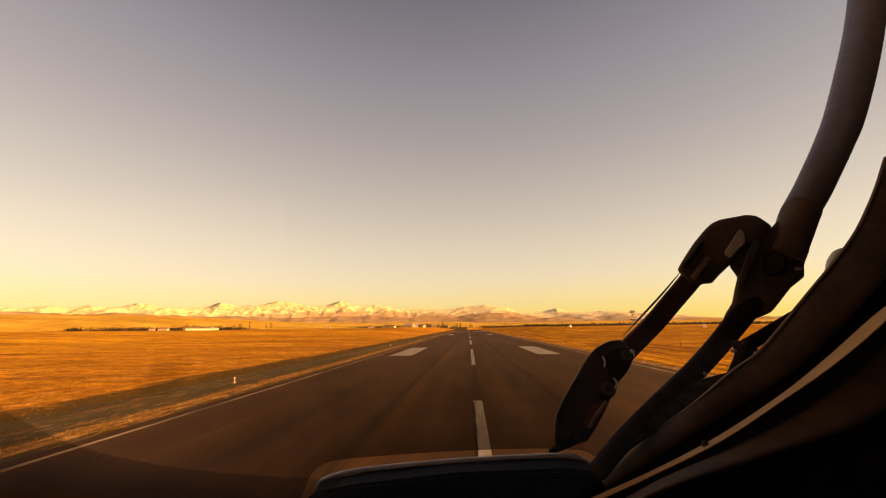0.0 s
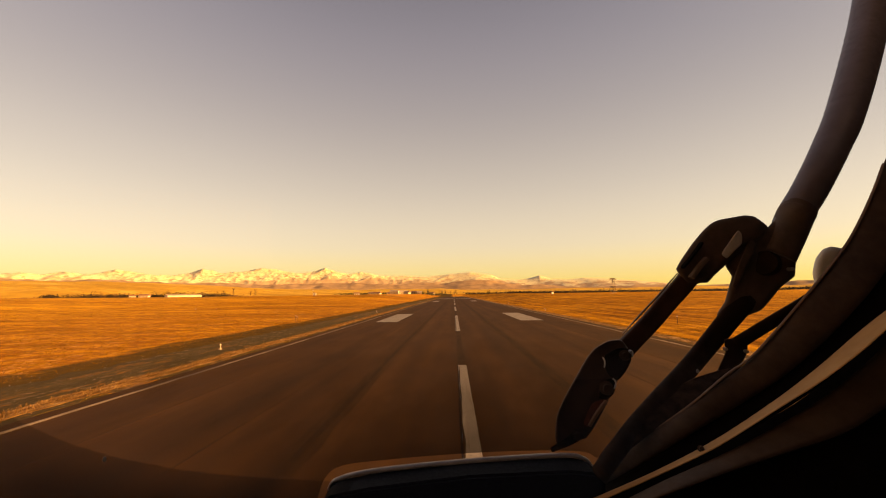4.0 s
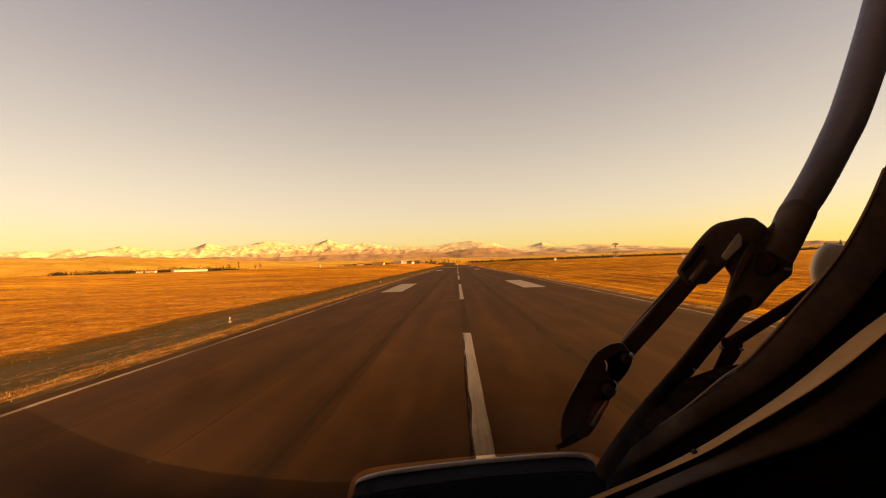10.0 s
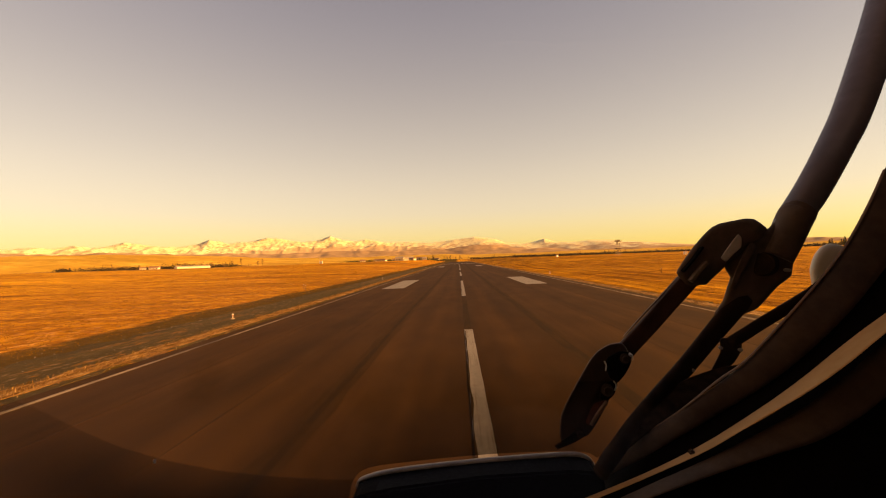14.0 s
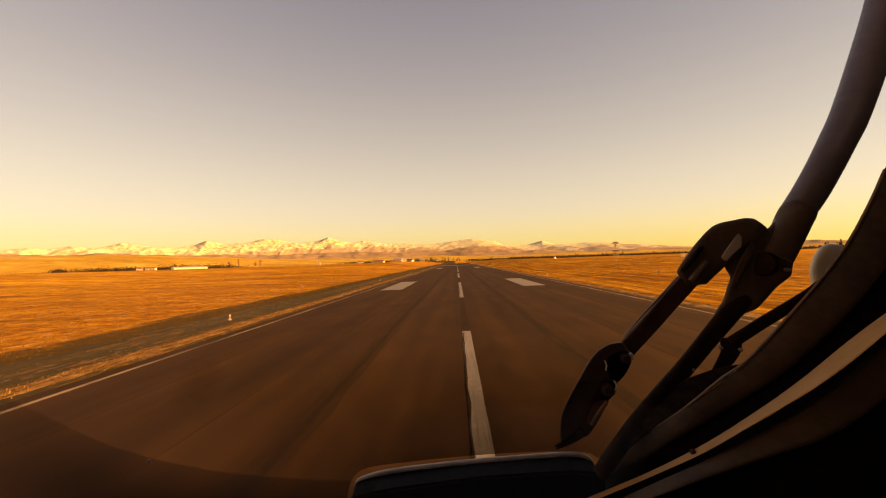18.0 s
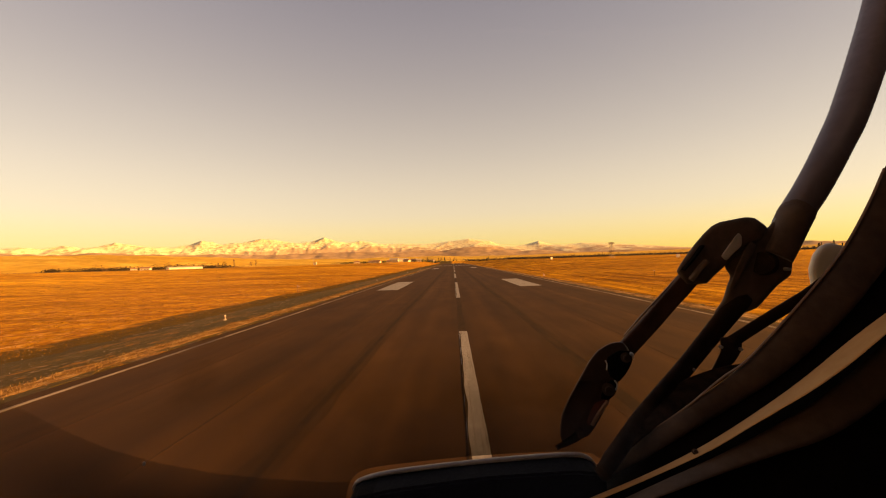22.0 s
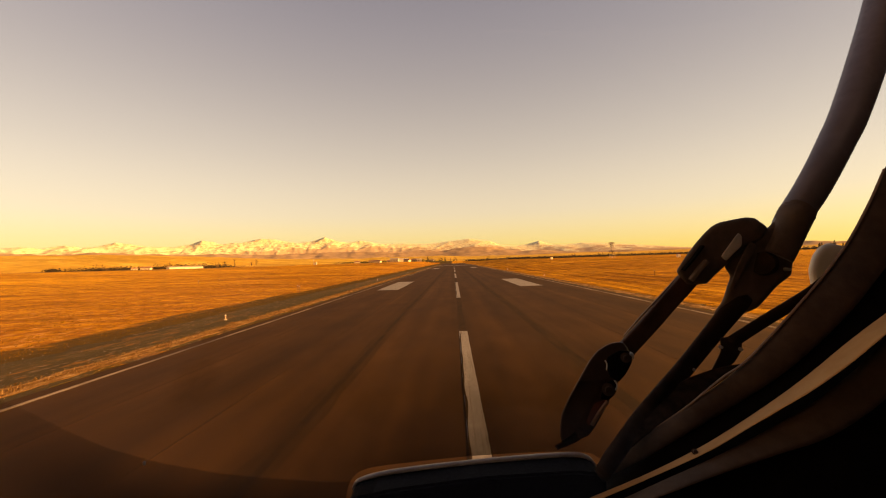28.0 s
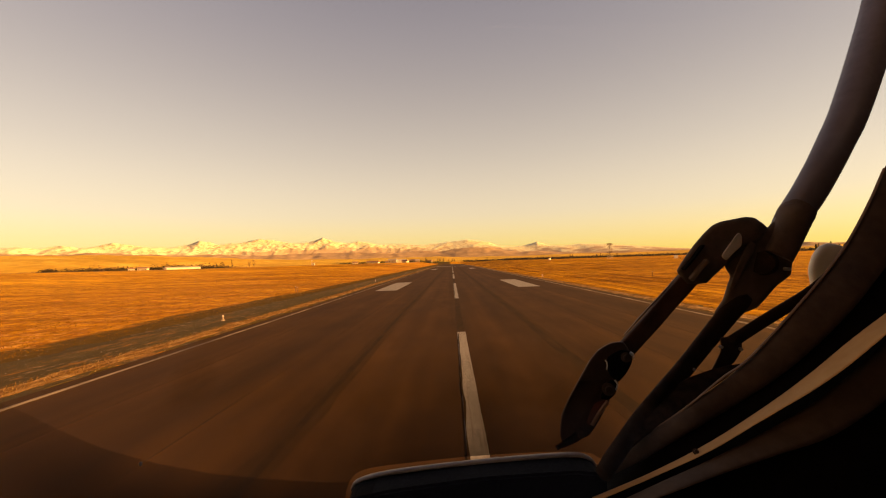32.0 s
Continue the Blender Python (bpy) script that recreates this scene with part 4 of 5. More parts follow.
# ---- dry grass, stones ----
def tufts(name, spots, label, hmin, hmax, blades, material=straw):
    """Clumps of upright blades; farther clumps stand for wider patches."""
    rnd = random.Random(len(spots))
    vs, fs = [], []
    for x, y in spots:
        z = max(lie(x, y), -0.06)
        far = 1 + math.hypot(x, y) / 140
        k = rnd.uniform(0.6, 1.3)
        for b in range(blades):
            a = rnd.uniform(0, 2 * math.pi)
            px, py = x + rnd.gauss(0, 0.17) * k * far, y + rnd.gauss(0, 0.17) * k * far
            hh = rnd.uniform(hmin, hmax) * k
            wd = rnd.uniform(0.008, 0.022) * k * far
            dx, dy = math.cos(a), math.sin(a)
            lean = rnd.uniform(0.0, 0.45) * hh
            n = len(vs)
            vs += [(px - dy * wd, py + dx * wd, z - 0.03), (px + dy * wd, py - dx * wd, z - 0.03), (px + dx * lean, py + dy * lean, z + hh)]
            fs.append((n, n + 1, n + 2))
    return tagged(raw(name, vs, fs, material), label, "grass", kind="stuff")


rg = random.Random(5)
spots = []
while len(spots) < 9000:
    y = 5 + 150 * rg.random() ** 1.4
    x = -22.0 - 95 * rg.random() ** 1.5
    if noise.noise((x * 0.12, y * 0.12, 1)) > rg.uniform(-0.55, 0.35):
        spots.append((x, y))
tufts("dry_grass", spots, "dry orange grass tufts on the plain", 0.03, 0.09, 8)
spots = [(-15.6 + rg.gauss(0, 0.25), 3 + 160 * rg.random() ** 1.4) for i in range(8000)]
tufts("verge_grass", spots, "dry pale grass strip along the runway edge", 0.04, 0.13, 8, pale_straw)
spots = [(21.5 + 130 * rg.random() ** 1.4, 14 + 240 * rg.random() ** 1.3) for i in range(14000)]
tufts("dry_grass", spots, "dry orange grass tufts on the plain", 0.03, 0.09, 8)
spots = [(18.5 + rg.gauss(0, 0.5), 12 + 150 * rg.random() ** 1.3) for i in range(3600)]
tufts("verge_grass", spots, "dry pale grass strip along the runway edge", 0.03, 0.10, 6, pale_straw)
spots = [(rg.gauss(-20.6, 1.2), 6 + 110 * rg.random() ** 1.4) for i in range(380)]
tufts("dry_grass", spots, "sparse dry tufts in the gravel shoulder", 0.02, 0.05, 6)

spots = [(-23.4 - 14 * rg.random() ** 1.6, 7 + 110 * rg.random() ** 1.4) for i in range(3600)]
tufts("dry_grass", spots, "pale dry tufts along the edge of the plain", 0.02, 0.06, 7, pale_straw)

vs, fs = [], []
for i in range(600):
    x, y = rg.gauss(-19.2, 1.5), 6 + 90 * rg.random() ** 1.4
    r = rg.uniform(0.015, 0.04) * (1.6 if rg.random() < 0.06 else 1)
    n, z = len(vs), -0.02
    for k in range(5):
        a = k * 1.2566 + rg.uniform(-0.3, 0.3)
        vs.append((x + math.cos(a) * r * rg.uniform(0.7, 1.2), y + math.sin(a) * r * rg.uniform(0.7, 1.2), z - 0.02))
    vs.append((x, y, z + r * rg.uniform(0.5, 1.0)))
    fs += [(n + k, n + (k + 1) % 5, n + 5) for k in range(5)]
tagged(raw("stones", vs, fs, stone), "scattered pale stones on the gravel shoulder", "stones", kind="stuff")

# ---- the cockpit: window surround on the right ----
def ruled(a, b, n=6, m=8):
    """A surface of straight lines between two curves."""
    ca, cb = curve_points(a, n), curve_points(b, n)
    vs = [p.lerp(q, k / m) for p, q in zip(ca, cb) for k in range(m + 1)]
    w = m + 1
    fs = [(i * w + j, i * w + j + 1, (i + 1) * w + j + 1, (i + 1) * w + j) for i in range(len(ca) - 1) for j in range(m)]
    return vs, fs


VIEW = Vector((0, 1, 0))
EYE = Vector((0.005, -0.004, 4.0))      # where the pilot's eye is


def behind(v, deep, draw=0.0):
    """A point deep metres farther from the seat than v, drawn in a little towards the frame's outside."""
    out = (v - EYE).normalized()
    return v + out * deep + Vector((draw, 0, -draw))


def band(a, b, thick, n=8, m=6, puff=0.0):
    """A solid moulding between two curves: its near face bows out by puff, its far side lies thick behind."""
    ca, cb = curve_points(a, n), curve_points(b, n)
    rows = []
    for p, q in zip(ca, cb):
        front = [behind(p.lerp(q, k / m), -puff * math.sin(math.pi * k / m) ** 0.6) for k in range(m + 1)]
        rows.append(front + [behind(q, thick), behind(p, thick, 0.004)])
    w = m + 3
    vs = [v for r in rows for v in r]
    fs = [(i * w + j, i * w + (j + 1) % w, (i + 1) * w + (j + 1) % w, (i + 1) * w + j) for i in range(len(rows) - 1) for j in range(w)]
    fs += [tuple(range(w))[::-1], tuple((len(rows) - 1) * w + j for j in range(w))]
    bm = bmesh.new()
    vv = [bm.verts.new(v) for v in vs]
    for f in fs:
        bm.faces.new([vv[i] for i in f])
    return bm


FLAT = round_profile(1.0, 1.0, 16, 0.45)
TUBE = round_profile(1.0, 1.0, 20, 0.85)


def flat(half, deep):
    return [(x * half, y * deep) for x, y in FLAT]


def tube(half, deep):
    return [(x * half, y * deep) for x, y in TUBE]


def casting(outline, thick, soft, steps=4):
    """A cast solid: the outline smoothed to a closed curve, its near rim rounded off in steps by soft."""
    p = [Vector(q) for q in outline]
    k = len(p)
    ring = []
    for i in range(k):
        a, b, c, d = p[i - 1], p[i], p[(i + 1) % k], p[(i + 2) % k]
        for s in range(3):
            t = s / 3
            tight = 0.55
            m0, m1 = (c - a) * tight * 0.5, (d - b) * tight * 0.5
            ring.append(b * (2 * t ** 3 - 3 * t * t + 1) + m0 * (t ** 3 - 2 * t * t + t) + c * (3 * t * t - 2 * t ** 3) + m1 * (t ** 3 - t * t))
    n = len(ring)
    area = sum(ring[i].x * ring[(i + 1) % n].z - ring[(i + 1) % n].x * ring[i].z for i in range(n))
    turn = 1 if area > 0 else -1
    inward = []
    for i in range(n):
        e = ring[(i + 1) % n] - ring[i - 1]
        inward.append(Vector((-e.z, 0, e.x)).normalized() * turn)
    for s in range(3):
        inward = [(inward[i - 1] + inward[i] * 2 + inward[(i + 1) % n]).normalized() for i in range(n)]
    bm = bmesh.new()
    levels = [[bm.verts.new(behind(v + d * 0.1 * thick, thick)) for v, d in zip(ring, inward)], [bm.verts.new(behind(v, soft)) for v in ring]]
    for s in range(1, steps + 1):
        a = 0.5 * math.pi * s / steps
        levels.append([bm.verts.new(behind(v + d * (soft * (1 - math.cos(a))), soft * (1 - math.sin(a)))) for v, d in zip(ring, inward)])
    for a, b in zip(levels, levels[1:]):
        for i in range(n):
            bm.faces.new((a[i], a[(i + 1) % n], b[(i + 1) % n], b[i]))
    bm.faces.new(levels[0])
    bm.faces.new(levels[-1])
    return bm


cockpit = thing("cockpit_window", "dark cockpit window surround with a beige trim strip", "window")
# outer moulding round the pane, a black channel, the beige strip and the brown ledge below it
part("window_frame", band(((0.744, 0.570, 4.388), (0.788, 0.648, 4.292), (0.794, 0.691, 4.203), (0.780, 0.713, 4.140), (0.743, 0.708, 4.077), (0.688, 0.693, 4.009), (0.631, 0.675, 3.958), (0.561, 0.656, 3.904), (0.505, 0.655, 3.845), (0.448, 0.655, 3.797), (0.365, 0.644, 3.750), (0.295, 0.657, 3.696), (0.224, 0.676, 3.630), (0.131, 0.652, 3.582)),
     ((0.818, 0.575, 4.354), (0.853, 0.635, 4.254), (0.852, 0.672, 4.155), (0.817, 0.683, 4.072), (0.764, 0.677, 4.005), (0.685, 0.655, 3.938), (0.626, 0.637, 3.895), (0.564, 0.632, 3.843), (0.508, 0.635, 3.797), (0.450, 0.637, 3.760), (0.368, 0.629, 3.720), (0.295, 0.639, 3.672), (0.225, 0.662, 3.617), (0.134, 0.644, 3.575)),
     0.05, 6, 6, 0.006), brown_moulding, cockpit, smooth=True)
# bead in a lighter tone that paints the frame's edge highlight
part("frame_lip", sweep(((0.778, 0.711, 4.140), (0.741, 0.706, 4.077), (0.686, 0.691, 4.010), (0.630, 0.674, 3.960), (0.560, 0.655, 3.904), (0.504, 0.654, 3.848), (0.467, 0.653, 3.815), (0.431, 0.652, 3.793), (0.370, 0.644, 3.753), (0.320, 0.648, 3.718)),
     round_profile(0.0011, 0.003, 8), 8, scales=((0.6, 1), (1, 1), (1.3, 1), (1.3, 1), (1, 1), (0.7, 1), (0.2, 0.5))), lit_bead, cockpit, "thin bead along the frame, coloured as lit", smooth=True)
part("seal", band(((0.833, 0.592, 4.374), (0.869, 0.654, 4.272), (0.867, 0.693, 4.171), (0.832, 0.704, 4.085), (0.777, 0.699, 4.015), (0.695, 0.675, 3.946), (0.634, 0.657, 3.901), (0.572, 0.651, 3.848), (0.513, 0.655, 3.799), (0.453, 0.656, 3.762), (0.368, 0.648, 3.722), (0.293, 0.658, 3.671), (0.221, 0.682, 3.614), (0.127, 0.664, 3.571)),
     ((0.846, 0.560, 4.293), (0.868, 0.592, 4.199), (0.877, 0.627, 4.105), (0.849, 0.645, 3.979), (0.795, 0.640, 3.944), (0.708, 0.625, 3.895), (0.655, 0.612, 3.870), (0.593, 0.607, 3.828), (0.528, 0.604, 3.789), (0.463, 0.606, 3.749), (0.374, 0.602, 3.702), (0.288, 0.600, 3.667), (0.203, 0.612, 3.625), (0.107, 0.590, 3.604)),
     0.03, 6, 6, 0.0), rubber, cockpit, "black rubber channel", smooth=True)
part("trim_strip", band(((0.828, 0.628, 4.005), (0.727, 0.610, 3.947), (0.633, 0.589, 3.903), (0.571, 0.584, 3.864), (0.506, 0.582, 3.816), (0.447, 0.586, 3.772), (0.360, 0.582, 3.723), (0.276, 0.580, 3.684), (0.187, 0.585, 3.645), (0.101, 0.578, 3.616)),
     ((0.713, 0.542, 3.975), (0.629, 0.528, 3.931), (0.561, 0.523, 3.887), (0.516, 0.529, 3.846), (0.471, 0.538, 3.808), (0.424, 0.553, 3.770), (0.350, 0.561, 3.722), (0.273, 0.570, 3.682), (0.191, 0.576, 3.645), (0.104, 0.573, 3.615)),
     0.006, 6, 6, 0.0012), trim_beige, cockpit, "beige painted trim strip", smooth=True)
part("screw", join(rod((0.334, 0.572, 3.715), (0.344, 0.588, 3.706), 0.0042, 0.0042, 12), rod((0.334, 0.570, 3.716), (0.335, 0.573, 3.715), 0.0026, 0.0030, 6)), black_metal, cockpit, "small dark screw")
part("ledge", band(((0.785, 0.591, 3.958), (0.684, 0.576, 3.909), (0.609, 0.569, 3.867), (0.558, 0.569, 3.824), (0.500, 0.565, 3.785), (0.441, 0.568, 3.749), (0.358, 0.564, 3.712), (0.274, 0.557, 3.682), (0.203, 0.570, 3.642), (0.113, 0.559, 3.622)),
     ((0.724, 0.543, 3.902), (0.665, 0.545, 3.854), (0.604, 0.546, 3.814), (0.548, 0.544, 3.774), (0.487, 0.540, 3.744), (0.424, 0.541, 3.724), (0.345, 0.537, 3.702), (0.264, 0.525, 3.683), (0.200, 0.538, 3.651), (0.115, 0.538, 3.626)),
     0.03, 6, 6, 0.004), ledge_brown, cockpit, "brown vinyl ledge", smooth=True)
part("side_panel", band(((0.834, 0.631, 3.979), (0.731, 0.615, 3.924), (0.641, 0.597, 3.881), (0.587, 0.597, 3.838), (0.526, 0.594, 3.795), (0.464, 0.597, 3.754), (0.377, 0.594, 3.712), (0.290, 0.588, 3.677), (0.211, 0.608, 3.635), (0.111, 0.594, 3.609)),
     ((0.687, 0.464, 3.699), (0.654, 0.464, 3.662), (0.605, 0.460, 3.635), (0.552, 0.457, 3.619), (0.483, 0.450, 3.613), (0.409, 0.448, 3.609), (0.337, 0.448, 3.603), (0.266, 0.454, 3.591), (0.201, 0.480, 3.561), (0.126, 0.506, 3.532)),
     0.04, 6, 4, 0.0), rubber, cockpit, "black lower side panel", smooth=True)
vs, fs = ruled(((-0.469, 0.319, 4.377), (-0.695, 0.474, 4.368), (-0.894, 0.611, 4.281), (-1.003, 0.687, 4.144), (-1.002, 0.688, 3.954), (-0.895, 0.616, 3.811), (-0.8, 0.551, 3.749), (-0.671, 0.463, 3.7)),
               ((0.516, 0.348, 4.343), (0.706, 0.515, 4.319), (0.81, 0.662, 4.221), (0.808, 0.74, 4.081), (0.68, 0.738, 3.895), (0.444, 0.655, 3.764), (0.285, 0.583, 3.711), (0.124, 0.486, 3.672)))
pane = raw("windscreen_pane", vs, fs, glass, cockpit, smooth=True)
pane["label"] = "clear curved windscreen glass"
pane.visible_shadow = False
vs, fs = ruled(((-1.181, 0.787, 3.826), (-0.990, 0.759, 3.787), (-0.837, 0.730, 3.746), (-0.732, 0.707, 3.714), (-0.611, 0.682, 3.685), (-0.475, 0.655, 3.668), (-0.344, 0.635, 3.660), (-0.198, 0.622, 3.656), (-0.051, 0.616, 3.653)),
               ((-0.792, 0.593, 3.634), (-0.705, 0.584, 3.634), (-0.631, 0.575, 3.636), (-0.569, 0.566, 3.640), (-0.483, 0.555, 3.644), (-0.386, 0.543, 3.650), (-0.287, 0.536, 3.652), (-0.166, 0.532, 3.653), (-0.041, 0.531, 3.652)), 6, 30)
film = raw("brown_film", vs, fs, arc_film, cockpit, smooth=True)
film["label"] = "brown see-through film below the wiper's sweep"
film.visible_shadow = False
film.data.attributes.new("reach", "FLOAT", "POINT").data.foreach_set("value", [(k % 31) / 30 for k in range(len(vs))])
# second brown sheet, denser lower down and fading out at both ends
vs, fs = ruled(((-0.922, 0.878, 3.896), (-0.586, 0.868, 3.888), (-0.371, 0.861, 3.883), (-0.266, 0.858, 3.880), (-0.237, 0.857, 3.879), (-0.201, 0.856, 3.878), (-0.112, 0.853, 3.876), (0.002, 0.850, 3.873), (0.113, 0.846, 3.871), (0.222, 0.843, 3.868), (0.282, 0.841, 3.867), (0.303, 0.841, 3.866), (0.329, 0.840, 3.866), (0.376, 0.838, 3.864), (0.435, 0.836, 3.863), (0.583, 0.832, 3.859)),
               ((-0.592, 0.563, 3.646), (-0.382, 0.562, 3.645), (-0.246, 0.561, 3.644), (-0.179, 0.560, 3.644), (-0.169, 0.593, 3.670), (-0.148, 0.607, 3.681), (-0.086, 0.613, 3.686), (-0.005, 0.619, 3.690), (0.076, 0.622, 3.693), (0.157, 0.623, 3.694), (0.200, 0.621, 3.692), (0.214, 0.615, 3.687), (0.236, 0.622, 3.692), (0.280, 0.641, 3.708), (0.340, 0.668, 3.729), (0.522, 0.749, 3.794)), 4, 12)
low = raw("brown_film", vs, fs, low_film, cockpit, smooth=True)
low["label"] = "brown see-through film, denser along the lower edge"
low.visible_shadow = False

vs, fs = ruled(((-0.642, 0.786, 3.871), (-0.597, 0.788, 3.870), (-0.536, 0.790, 3.868), (-0.480, 0.792, 3.865), (-0.431, 0.793, 3.863)),
               ((-0.548, 0.670, 3.713), (-0.510, 0.671, 3.712), (-0.459, 0.672, 3.710), (-0.411, 0.673, 3.708), (-0.370, 0.674, 3.707)))
spot = raw("smudge", vs, fs, smudge, cockpit, smooth=True)
spot["label"] = "faint brown smudge on the glass"
spot.visible_shadow = False

bm = bmesh.new()
bmesh.ops.create_uvsphere(bm, u_segments=12, v_segments=8, radius=0.0032)
bmesh.ops.scale(bm, vec=(1, 0.4, 1.25), verts=bm.verts)
bmesh.ops.translate(bm, vec=(-0.547, 0.665, 3.667), verts=bm.verts)
part("drop", bm, lamp_glass, cockpit, "small dried pale drop on the glass", smooth=True)

# the wiper, parked outside the windscreen
wiper = thing("windscreen_wiper", "black metal windscreen wiper parked beside the window frame", "wiper")
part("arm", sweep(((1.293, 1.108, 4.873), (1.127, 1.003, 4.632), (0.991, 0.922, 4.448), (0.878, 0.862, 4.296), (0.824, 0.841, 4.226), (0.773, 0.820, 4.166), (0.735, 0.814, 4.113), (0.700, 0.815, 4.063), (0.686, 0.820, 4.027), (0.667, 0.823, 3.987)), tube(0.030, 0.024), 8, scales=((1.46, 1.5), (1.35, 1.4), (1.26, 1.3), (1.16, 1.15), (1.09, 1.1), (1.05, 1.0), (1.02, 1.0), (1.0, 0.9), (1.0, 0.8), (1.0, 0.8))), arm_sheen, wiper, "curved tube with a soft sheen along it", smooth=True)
# sleeve added only to darken the lower end of the tube
part("collar", sweep(((0.716, 0.813, 4.086), (0.708, 0.812, 4.075), (0.700, 0.811, 4.063), (0.686, 0.816, 4.027), (0.667, 0.819, 3.987)), tube(0.0312, 0.026), 8, scales=((0.95, 0.90), (1.0, 1.0), (1.0, 1.0), (1.0, 0.9), (1.0, 0.8))), arm_paint, wiper, "added sleeve that darkens the tube's lower end", smooth=True)
part("head", casting(((0.643, 0.811, 4.044), (0.662, 0.811, 4.061), (0.694, 0.811, 4.068), (0.725, 0.811, 4.058), (0.715, 0.812, 4.021), (0.708, 0.813, 3.996), (0.695, 0.814, 3.971), (0.690, 0.814, 3.947), (0.664, 0.816, 3.927), (0.640, 0.818, 3.900), (0.622, 0.820, 3.881), (0.590, 0.821, 3.869), (0.565, 0.822, 3.860), (0.535, 0.820, 3.873), (0.552, 0.818, 3.899), (0.559, 0.814, 3.926), (0.566, 0.812, 3.949), (0.555, 0.811, 3.971), (0.566, 0.810, 4.008), (0.599, 0.810, 4.042)), 0.035, 0.012), arm_paint, wiper, "heavy cast wiper head", smooth=True)
part("pivot_boss", rod((0.627, 0.808, 3.974), (0.643, 0.830, 3.973), 0.022, 0.030, 28), drive_shade, wiper, "low round pivot boss", smooth=False)
part("rib", casting(((0.598, 0.798, 4.018), (0.611, 0.798, 4.009), (0.586, 0.798, 3.963), (0.565, 0.801, 3.925), (0.557, 0.800, 3.932), (0.573, 0.798, 3.973)), 0.02, 0.004), arm_paint, wiper, "raised rib across the head", smooth=True)
part("yoke", casting(((0.449, 0.795, 3.964), (0.461, 0.795, 3.983), (0.484, 0.795, 4.013), (0.506, 0.795, 4.037), (0.523, 0.795, 4.052), (0.541, 0.796, 4.060), (0.571, 0.796, 4.065), (0.591, 0.796, 4.068), (0.610, 0.797, 4.066), (0.624, 0.797, 4.056), (0.636, 0.798, 4.044), (0.623, 0.798, 4.024), (0.589, 0.798, 4.006), (0.566, 0.798, 3.987), (0.544, 0.798, 3.968), (0.523, 0.798, 3.950), (0.510, 0.799, 3.937), (0.495, 0.798, 3.936), (0.481, 0.798, 3.932), (0.467, 0.797, 3.935), (0.455, 0.795, 3.952)), 0.03, 0.010), arm_paint, wiper, "forked yoke that holds the link rod", smooth=True)
part("rib", sweep(((0.459, 0.790, 3.966), (0.480, 0.790, 3.989), (0.499, 0.790, 4.013)), flat(0.0022, 0.006), 5), rubber, wiper, "dark groove in the fork")
part("rib", sweep(((0.473, 0.790, 3.945), (0.492, 0.790, 3.968), (0.506, 0.790, 3.982)), flat(0.0045, 0.006), 5), dull_edge_tone, wiper, "paler inner edge of the fork")
# sky reflection on the head, made as a pale grey facet
part("facet", casting(((0.535, 0.789, 3.991), (0.551, 0.789, 4.013), (0.570, 0.789, 4.036), (0.578, 0.790, 4.029), (0.576, 0.790, 4.010), (0.560, 0.790, 3.996), (0.545, 0.790, 3.982)), 0.012, 0.002, 2), facet_grey, wiper, "pale facet painted as the head's sky highlight")
part("link_rod", sweep(((0.496, 0.809, 3.968), (0.474, 0.807, 3.941), (0.433, 0.804, 3.900), (0.389, 0.795, 3.859), (0.312, 0.760, 3.805)), flat(0.0178, 0.007), 8, scales=((1.08, 1), (0.96, 1))), rod_sunlit, wiper, "slim flat link rod, coloured red-brown as if sunlit")
# thin pale strip added as a highlight along the rod
part("rod_highlight", sweep(((0.451, 0.795, 3.955), (0.412, 0.791, 3.916), (0.371, 0.785, 3.879), (0.327, 0.770, 3.843)), flat(0.0016, 0.002), 6, scales=((0.3, 1), (1, 1), (1, 1), (0.3, 1))), dull_edge_tone, wiper, "pale strip painted as the rod's sky highlight")
part("clamp", casting(((0.264, 0.740, 3.822), (0.290, 0.745, 3.834), (0.313, 0.746, 3.835), (0.322, 0.741, 3.820), (0.313, 0.732, 3.795), (0.286, 0.717, 3.763), (0.260, 0.705, 3.727), (0.240, 0.696, 3.703), (0.223, 0.691, 3.686), (0.201, 0.690, 3.684), (0.180, 0.685, 3.674), (0.174, 0.690, 3.687), (0.180, 0.700, 3.718), (0.197, 0.709, 3.745), (0.224, 0.723, 3.779), (0.245, 0.733, 3.805)), 0.026, 0.005), black_metal, wiper, "black blade clamp", smooth=True)
part("clamp_cheek", casting(((0.276, 0.726, 3.812), (0.301, 0.731, 3.823), (0.322, 0.731, 3.820), (0.319, 0.724, 3.803), (0.305, 0.716, 3.786), (0.289, 0.711, 3.773), (0.275, 0.713, 3.780), (0.271, 0.719, 3.796)), 0.024, 0.004), rubber, wiper, "black cheek beside the bolt", smooth=True)
part("clamp_cheek", casting(((0.259, 0.706, 3.767), (0.275, 0.710, 3.776), (0.284, 0.709, 3.769), (0.278, 0.703, 3.754), (0.265, 0.700, 3.745), (0.251, 0.700, 3.747)), 0.02, 0.004), rubber, wiper, smooth=True)
for p, q, r in (((0.307, 0.721, 3.812), (0.314, 0.738, 3.808), 0.009), ((0.264, 0.698, 3.763), (0.272, 0.720, 3.756), 0.011), ((0.207, 0.682, 3.695), (0.211, 0.696, 3.688), 0.008)):
    part("bolt", join(rod(p, q, r, r, 16), rod(Vector(p) - VIEW * 0.004, p, r * 0.6, r * 0.62, 6)), clamp_black, wiper)
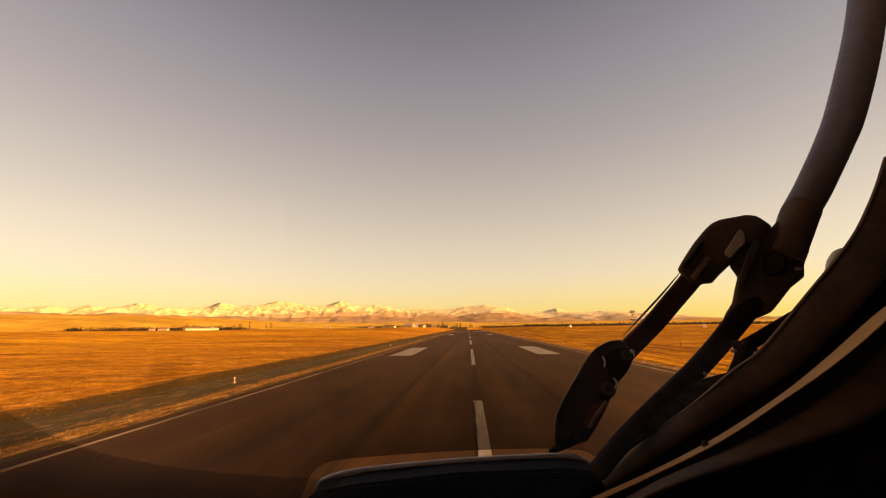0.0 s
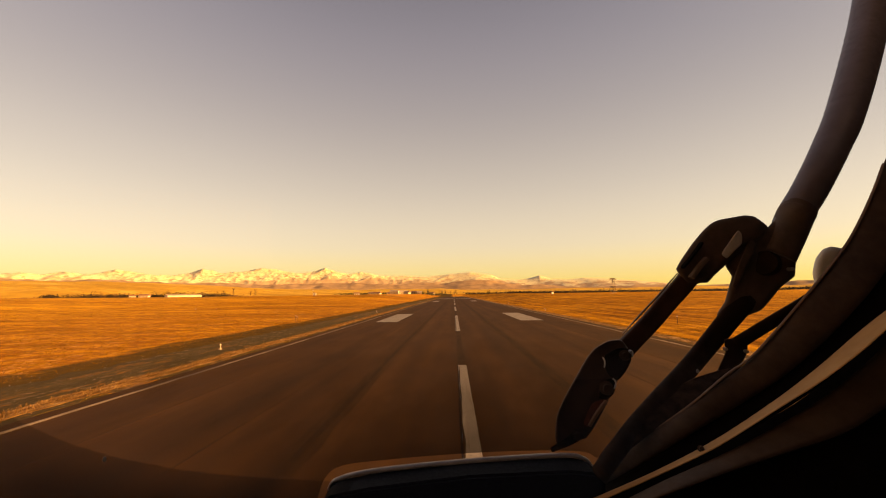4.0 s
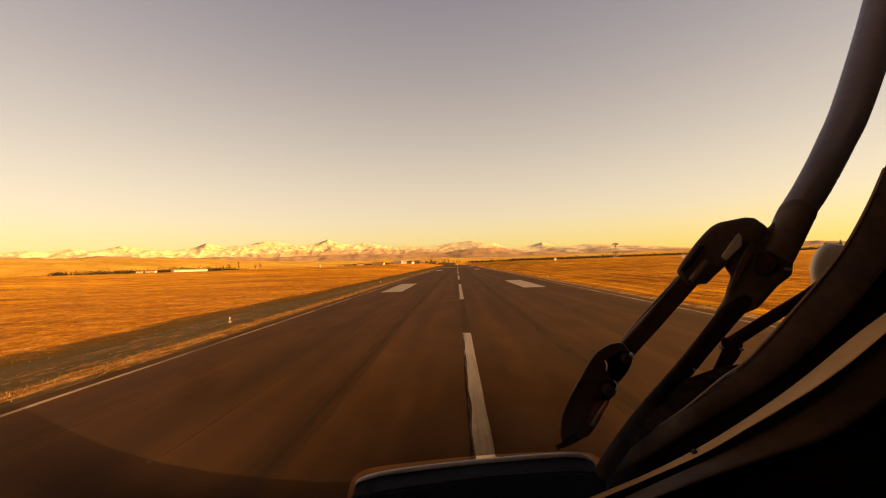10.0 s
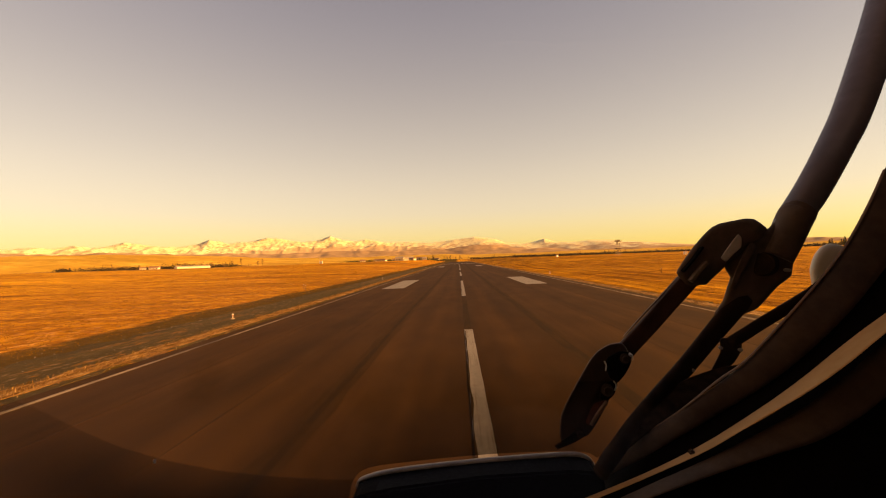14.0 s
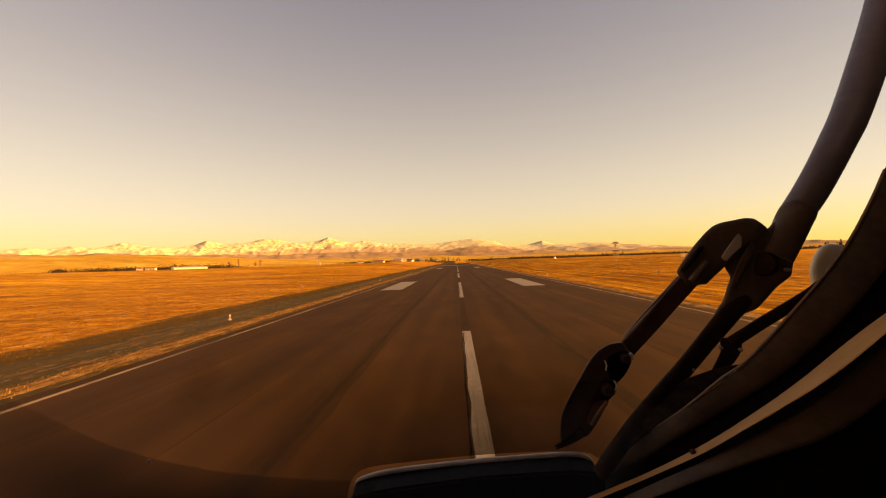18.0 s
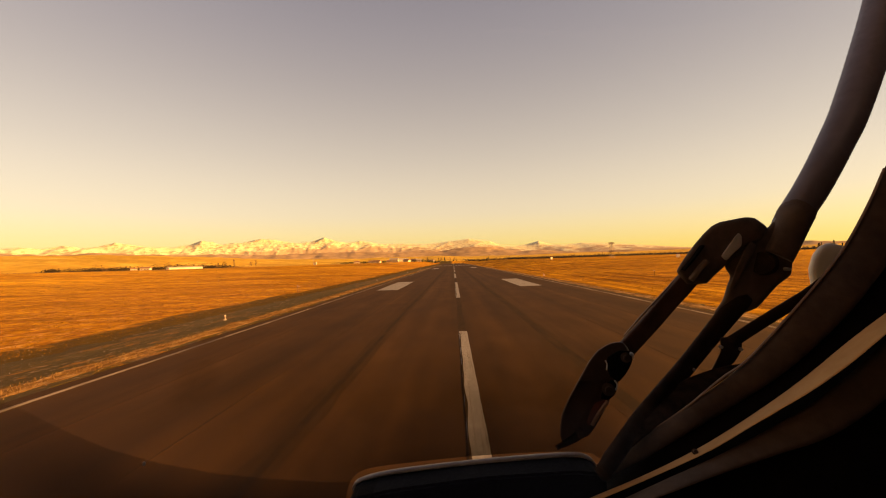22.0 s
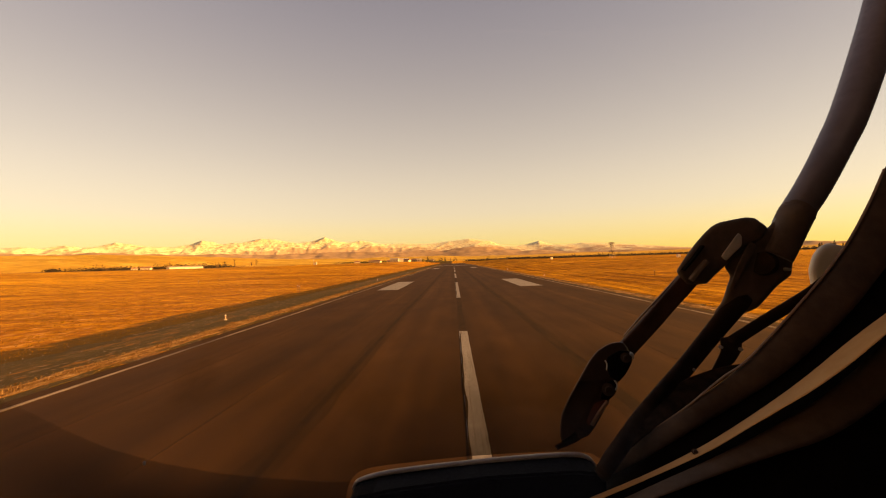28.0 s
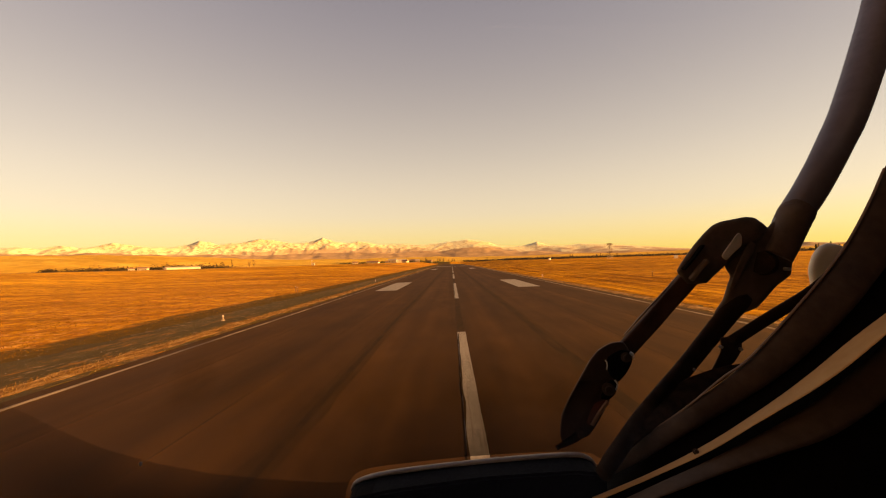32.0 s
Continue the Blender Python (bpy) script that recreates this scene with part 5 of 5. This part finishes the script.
# bolt heads in pale steel, which stands in for their glints
for p in ((0.677, 0.800, 3.960), (0.321, 0.725, 3.816)):
    part("bolt", rod(p, Vector(p) + VIEW * 0.012, 0.0030, 0.004, 10), steel, wiper, "bolt head in pale steel for its glint")
# steel arcs added as the glints on the clamp
for a in (((0.269, 0.720, 3.809), (0.271, 0.717, 3.802), (0.268, 0.713, 3.793)), ((0.278, 0.704, 3.777), (0.281, 0.701, 3.770), (0.276, 0.697, 3.762)), ((0.320, 0.725, 3.819), (0.322, 0.723, 3.815), (0.320, 0.720, 3.809))):
    part("bolt_glint", sweep(a, round_profile(0.0012, 0.0012, 8), 5), steel, wiper, "added arc for a bolt's glint", smooth=True)
part("clamp_window", casting(((0.240, 0.703, 3.737), (0.263, 0.705, 3.742), (0.247, 0.698, 3.720), (0.228, 0.692, 3.704), (0.222, 0.694, 3.709)), 0.01, 0.001, 2), red_lining, wiper, "dark red gap inside the clamp")
# low sun on the lip is put into its orange colour
part("clamp_lip", sweep(((0.263, 0.701, 3.741), (0.246, 0.695, 3.725), (0.229, 0.688, 3.706)), flat(0.0030, 0.003), 5, scales=((1, 1), (0.8, 1))), sunlit_edge, wiper, "lip coloured orange as if the low sun caught it")
part("blade_tail", sweep(((0.214, 0.691, 3.694), (0.193, 0.684, 3.684), (0.164, 0.677, 3.674)), flat(0.008, 0.006), 5, scales=((1, 1), (0.4, 0.6))), rubber, wiper, "end of the black rubber blade")
part("drive_arm", sweep(((0.604, 0.828, 3.907), (0.563, 0.821, 3.868), (0.512, 0.807, 3.824), (0.438, 0.763, 3.781), (0.359, 0.710, 3.745), (0.293, 0.661, 3.717), (0.248, 0.620, 3.700), (0.206, 0.585, 3.679)), tube(0.0186, 0.010), 8, scales=((1.2, 1), (0.62, 1))), drive_shade, wiper, "tapering drive arm", smooth=True)
part("stay_rod", sweep(((0.782, 0.830, 3.939), (0.735, 0.828, 3.906), (0.640, 0.816, 3.859), (0.540, 0.790, 3.816)), tube(0.0118, 0.008), 6), drive_shade, wiper, "slim stay rod", smooth=True)
part("stay_bracket", casting(((0.522, 0.786, 3.829), (0.542, 0.787, 3.830), (0.566, 0.789, 3.820), (0.558, 0.783, 3.801), (0.540, 0.776, 3.784), (0.518, 0.770, 3.770), (0.493, 0.763, 3.756), (0.482, 0.765, 3.762), (0.502, 0.775, 3.784), (0.520, 0.783, 3.807)), 0.016, 0.004), clamp_black, wiper, "black bracket under the stay rod", smooth=True)
# more heads paled the same way to glint
for p in ((0.449, 0.754, 3.777), (0.486, 0.753, 3.766), (0.557, 0.778, 3.807), (0.520, 0.779, 3.812)):
    part("bolt", rod(p, Vector(p) + VIEW * 0.006, 0.0028, 0.0036, 12), steel, wiper, "bolt head in pale steel for its glint")
part("base", casting(((0.538, 0.755, 3.786), (0.501, 0.739, 3.768), (0.403, 0.696, 3.736), (0.298, 0.641, 3.707), (0.219, 0.597, 3.681), (0.209, 0.597, 3.695), (0.262, 0.644, 3.716), (0.343, 0.698, 3.742), (0.421, 0.734, 3.767), (0.482, 0.751, 3.779)), 0.02, 0.004), dusty_plastic, wiper, "dusty dark base casting", smooth=True)
part("bead", sweep(((0.538, 0.747, 3.785), (0.499, 0.737, 3.772), (0.464, 0.724, 3.759)), round_profile(0.0018, 0.0018, 8), 5), facet_grey, wiper, "smeared dry sealant", smooth=True)

# a pale rounded fairing outside, behind the frame
fair = thing("probe_fairing", "pale grey rounded fairing outside the cockpit window", "fairing")
part("fairing_shell", casting(((0.771, 0.862, 3.929), (0.769, 0.862, 3.956), (0.779, 0.862, 3.985), (0.795, 0.862, 4.004), (0.814, 0.862, 4.011), (0.842, 0.862, 4.005), (0.874, 0.862, 3.986), (0.883, 0.862, 3.949), (0.859, 0.862, 3.901), (0.819, 0.862, 3.869), (0.784, 0.862, 3.879), (0.774, 0.862, 3.904)), 0.06, 0.022, 6), fairing_grey, fair, smooth=True)
part("foot", rod((0.853, 0.880, 3.938), (0.861, 0.835, 3.857), 0.03, 0.045, 16), fairing_grey, fair, smooth=True)

# the hood over the instruments
hood = thing("instrument_hood", "black instrument hood with a blue-grey bound edge", "hood")
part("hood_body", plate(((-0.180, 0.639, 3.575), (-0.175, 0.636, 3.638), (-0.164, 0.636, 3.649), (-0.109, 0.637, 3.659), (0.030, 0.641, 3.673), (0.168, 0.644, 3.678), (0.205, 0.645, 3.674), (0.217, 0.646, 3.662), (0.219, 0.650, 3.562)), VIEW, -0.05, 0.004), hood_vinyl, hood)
part("edge_binding", sweep(((-0.175, 0.633, 3.637), (-0.164, 0.633, 3.650), (-0.109, 0.634, 3.662), (0.030, 0.637, 3.674), (0.167, 0.641, 3.680), (0.203, 0.642, 3.675), (0.215, 0.643, 3.662)), round_profile(0.0030, 0.006, 10), 8), hood_edge, hood, "blue-grey edge binding, paled for the rim's highlight", smooth=True)

# plain lining that closes the cockpit round the camera
shell = thing("cockpit_shell", "plain dark cockpit lining", "cockpit", kind="structure")
part("floor_panel", box((2.5, 1.9, 0.06), (0.16, -0.25, 2.95)), cabin_lining, shell)
part("rear_wall", box((2.5, 0.06, 1.75), (0.16, -1.2, 3.82)), cabin_lining, shell)
part("roof_panel", box((2.5, 1.3, 0.06), (0.16, -0.55, 4.72)), cabin_lining, shell)
part("left_wall", box((0.06, 1.5, 0.85), (-1.1, -0.45, 3.37)), cabin_lining, shell)
# unseen wall, extended forward and up to keep sun off the wiper
part("right_shade_wall", join(box((0.06, 2.35, 1.75), (1.42, -0.025, 3.82)), box((0.06, 0.65, 0.55), (1.42, 0.825, 4.97))), cabin_lining, shell)
part("front_bulkhead", box((2.5, 0.05, 0.55), (0.16, 0.68, 3.22)), cabin_lining, shell)

# the nose wheel leg that carries it
part("gear_leg", rod((0, -0.4, 0.5), (0, -0.4, 2.95), 0.09, 0.11, 16), steel, shell, smooth=True)
part("axle", rod((-0.34, -0.4, 0.36), (0.34, -0.4, 0.36), 0.05, 0.05, 12), steel, shell, smooth=True)
part("fork", box((0.16, 0.2, 0.5), (0, -0.4, 0.5), 0.03), steel, shell)
for x in (-0.26, 0.26):
    tyre = part("wheel", rod((x - 0.1, -0.4, 0.358), (x + 0.1, -0.4, 0.358), 0.355, 0.355, 32), rubber, shell, smooth=False)
    part("rim", rod((x - 0.108, -0.4, 0.358), (x + 0.108, -0.4, 0.358), 0.19, 0.19, 24), steel, tyre)
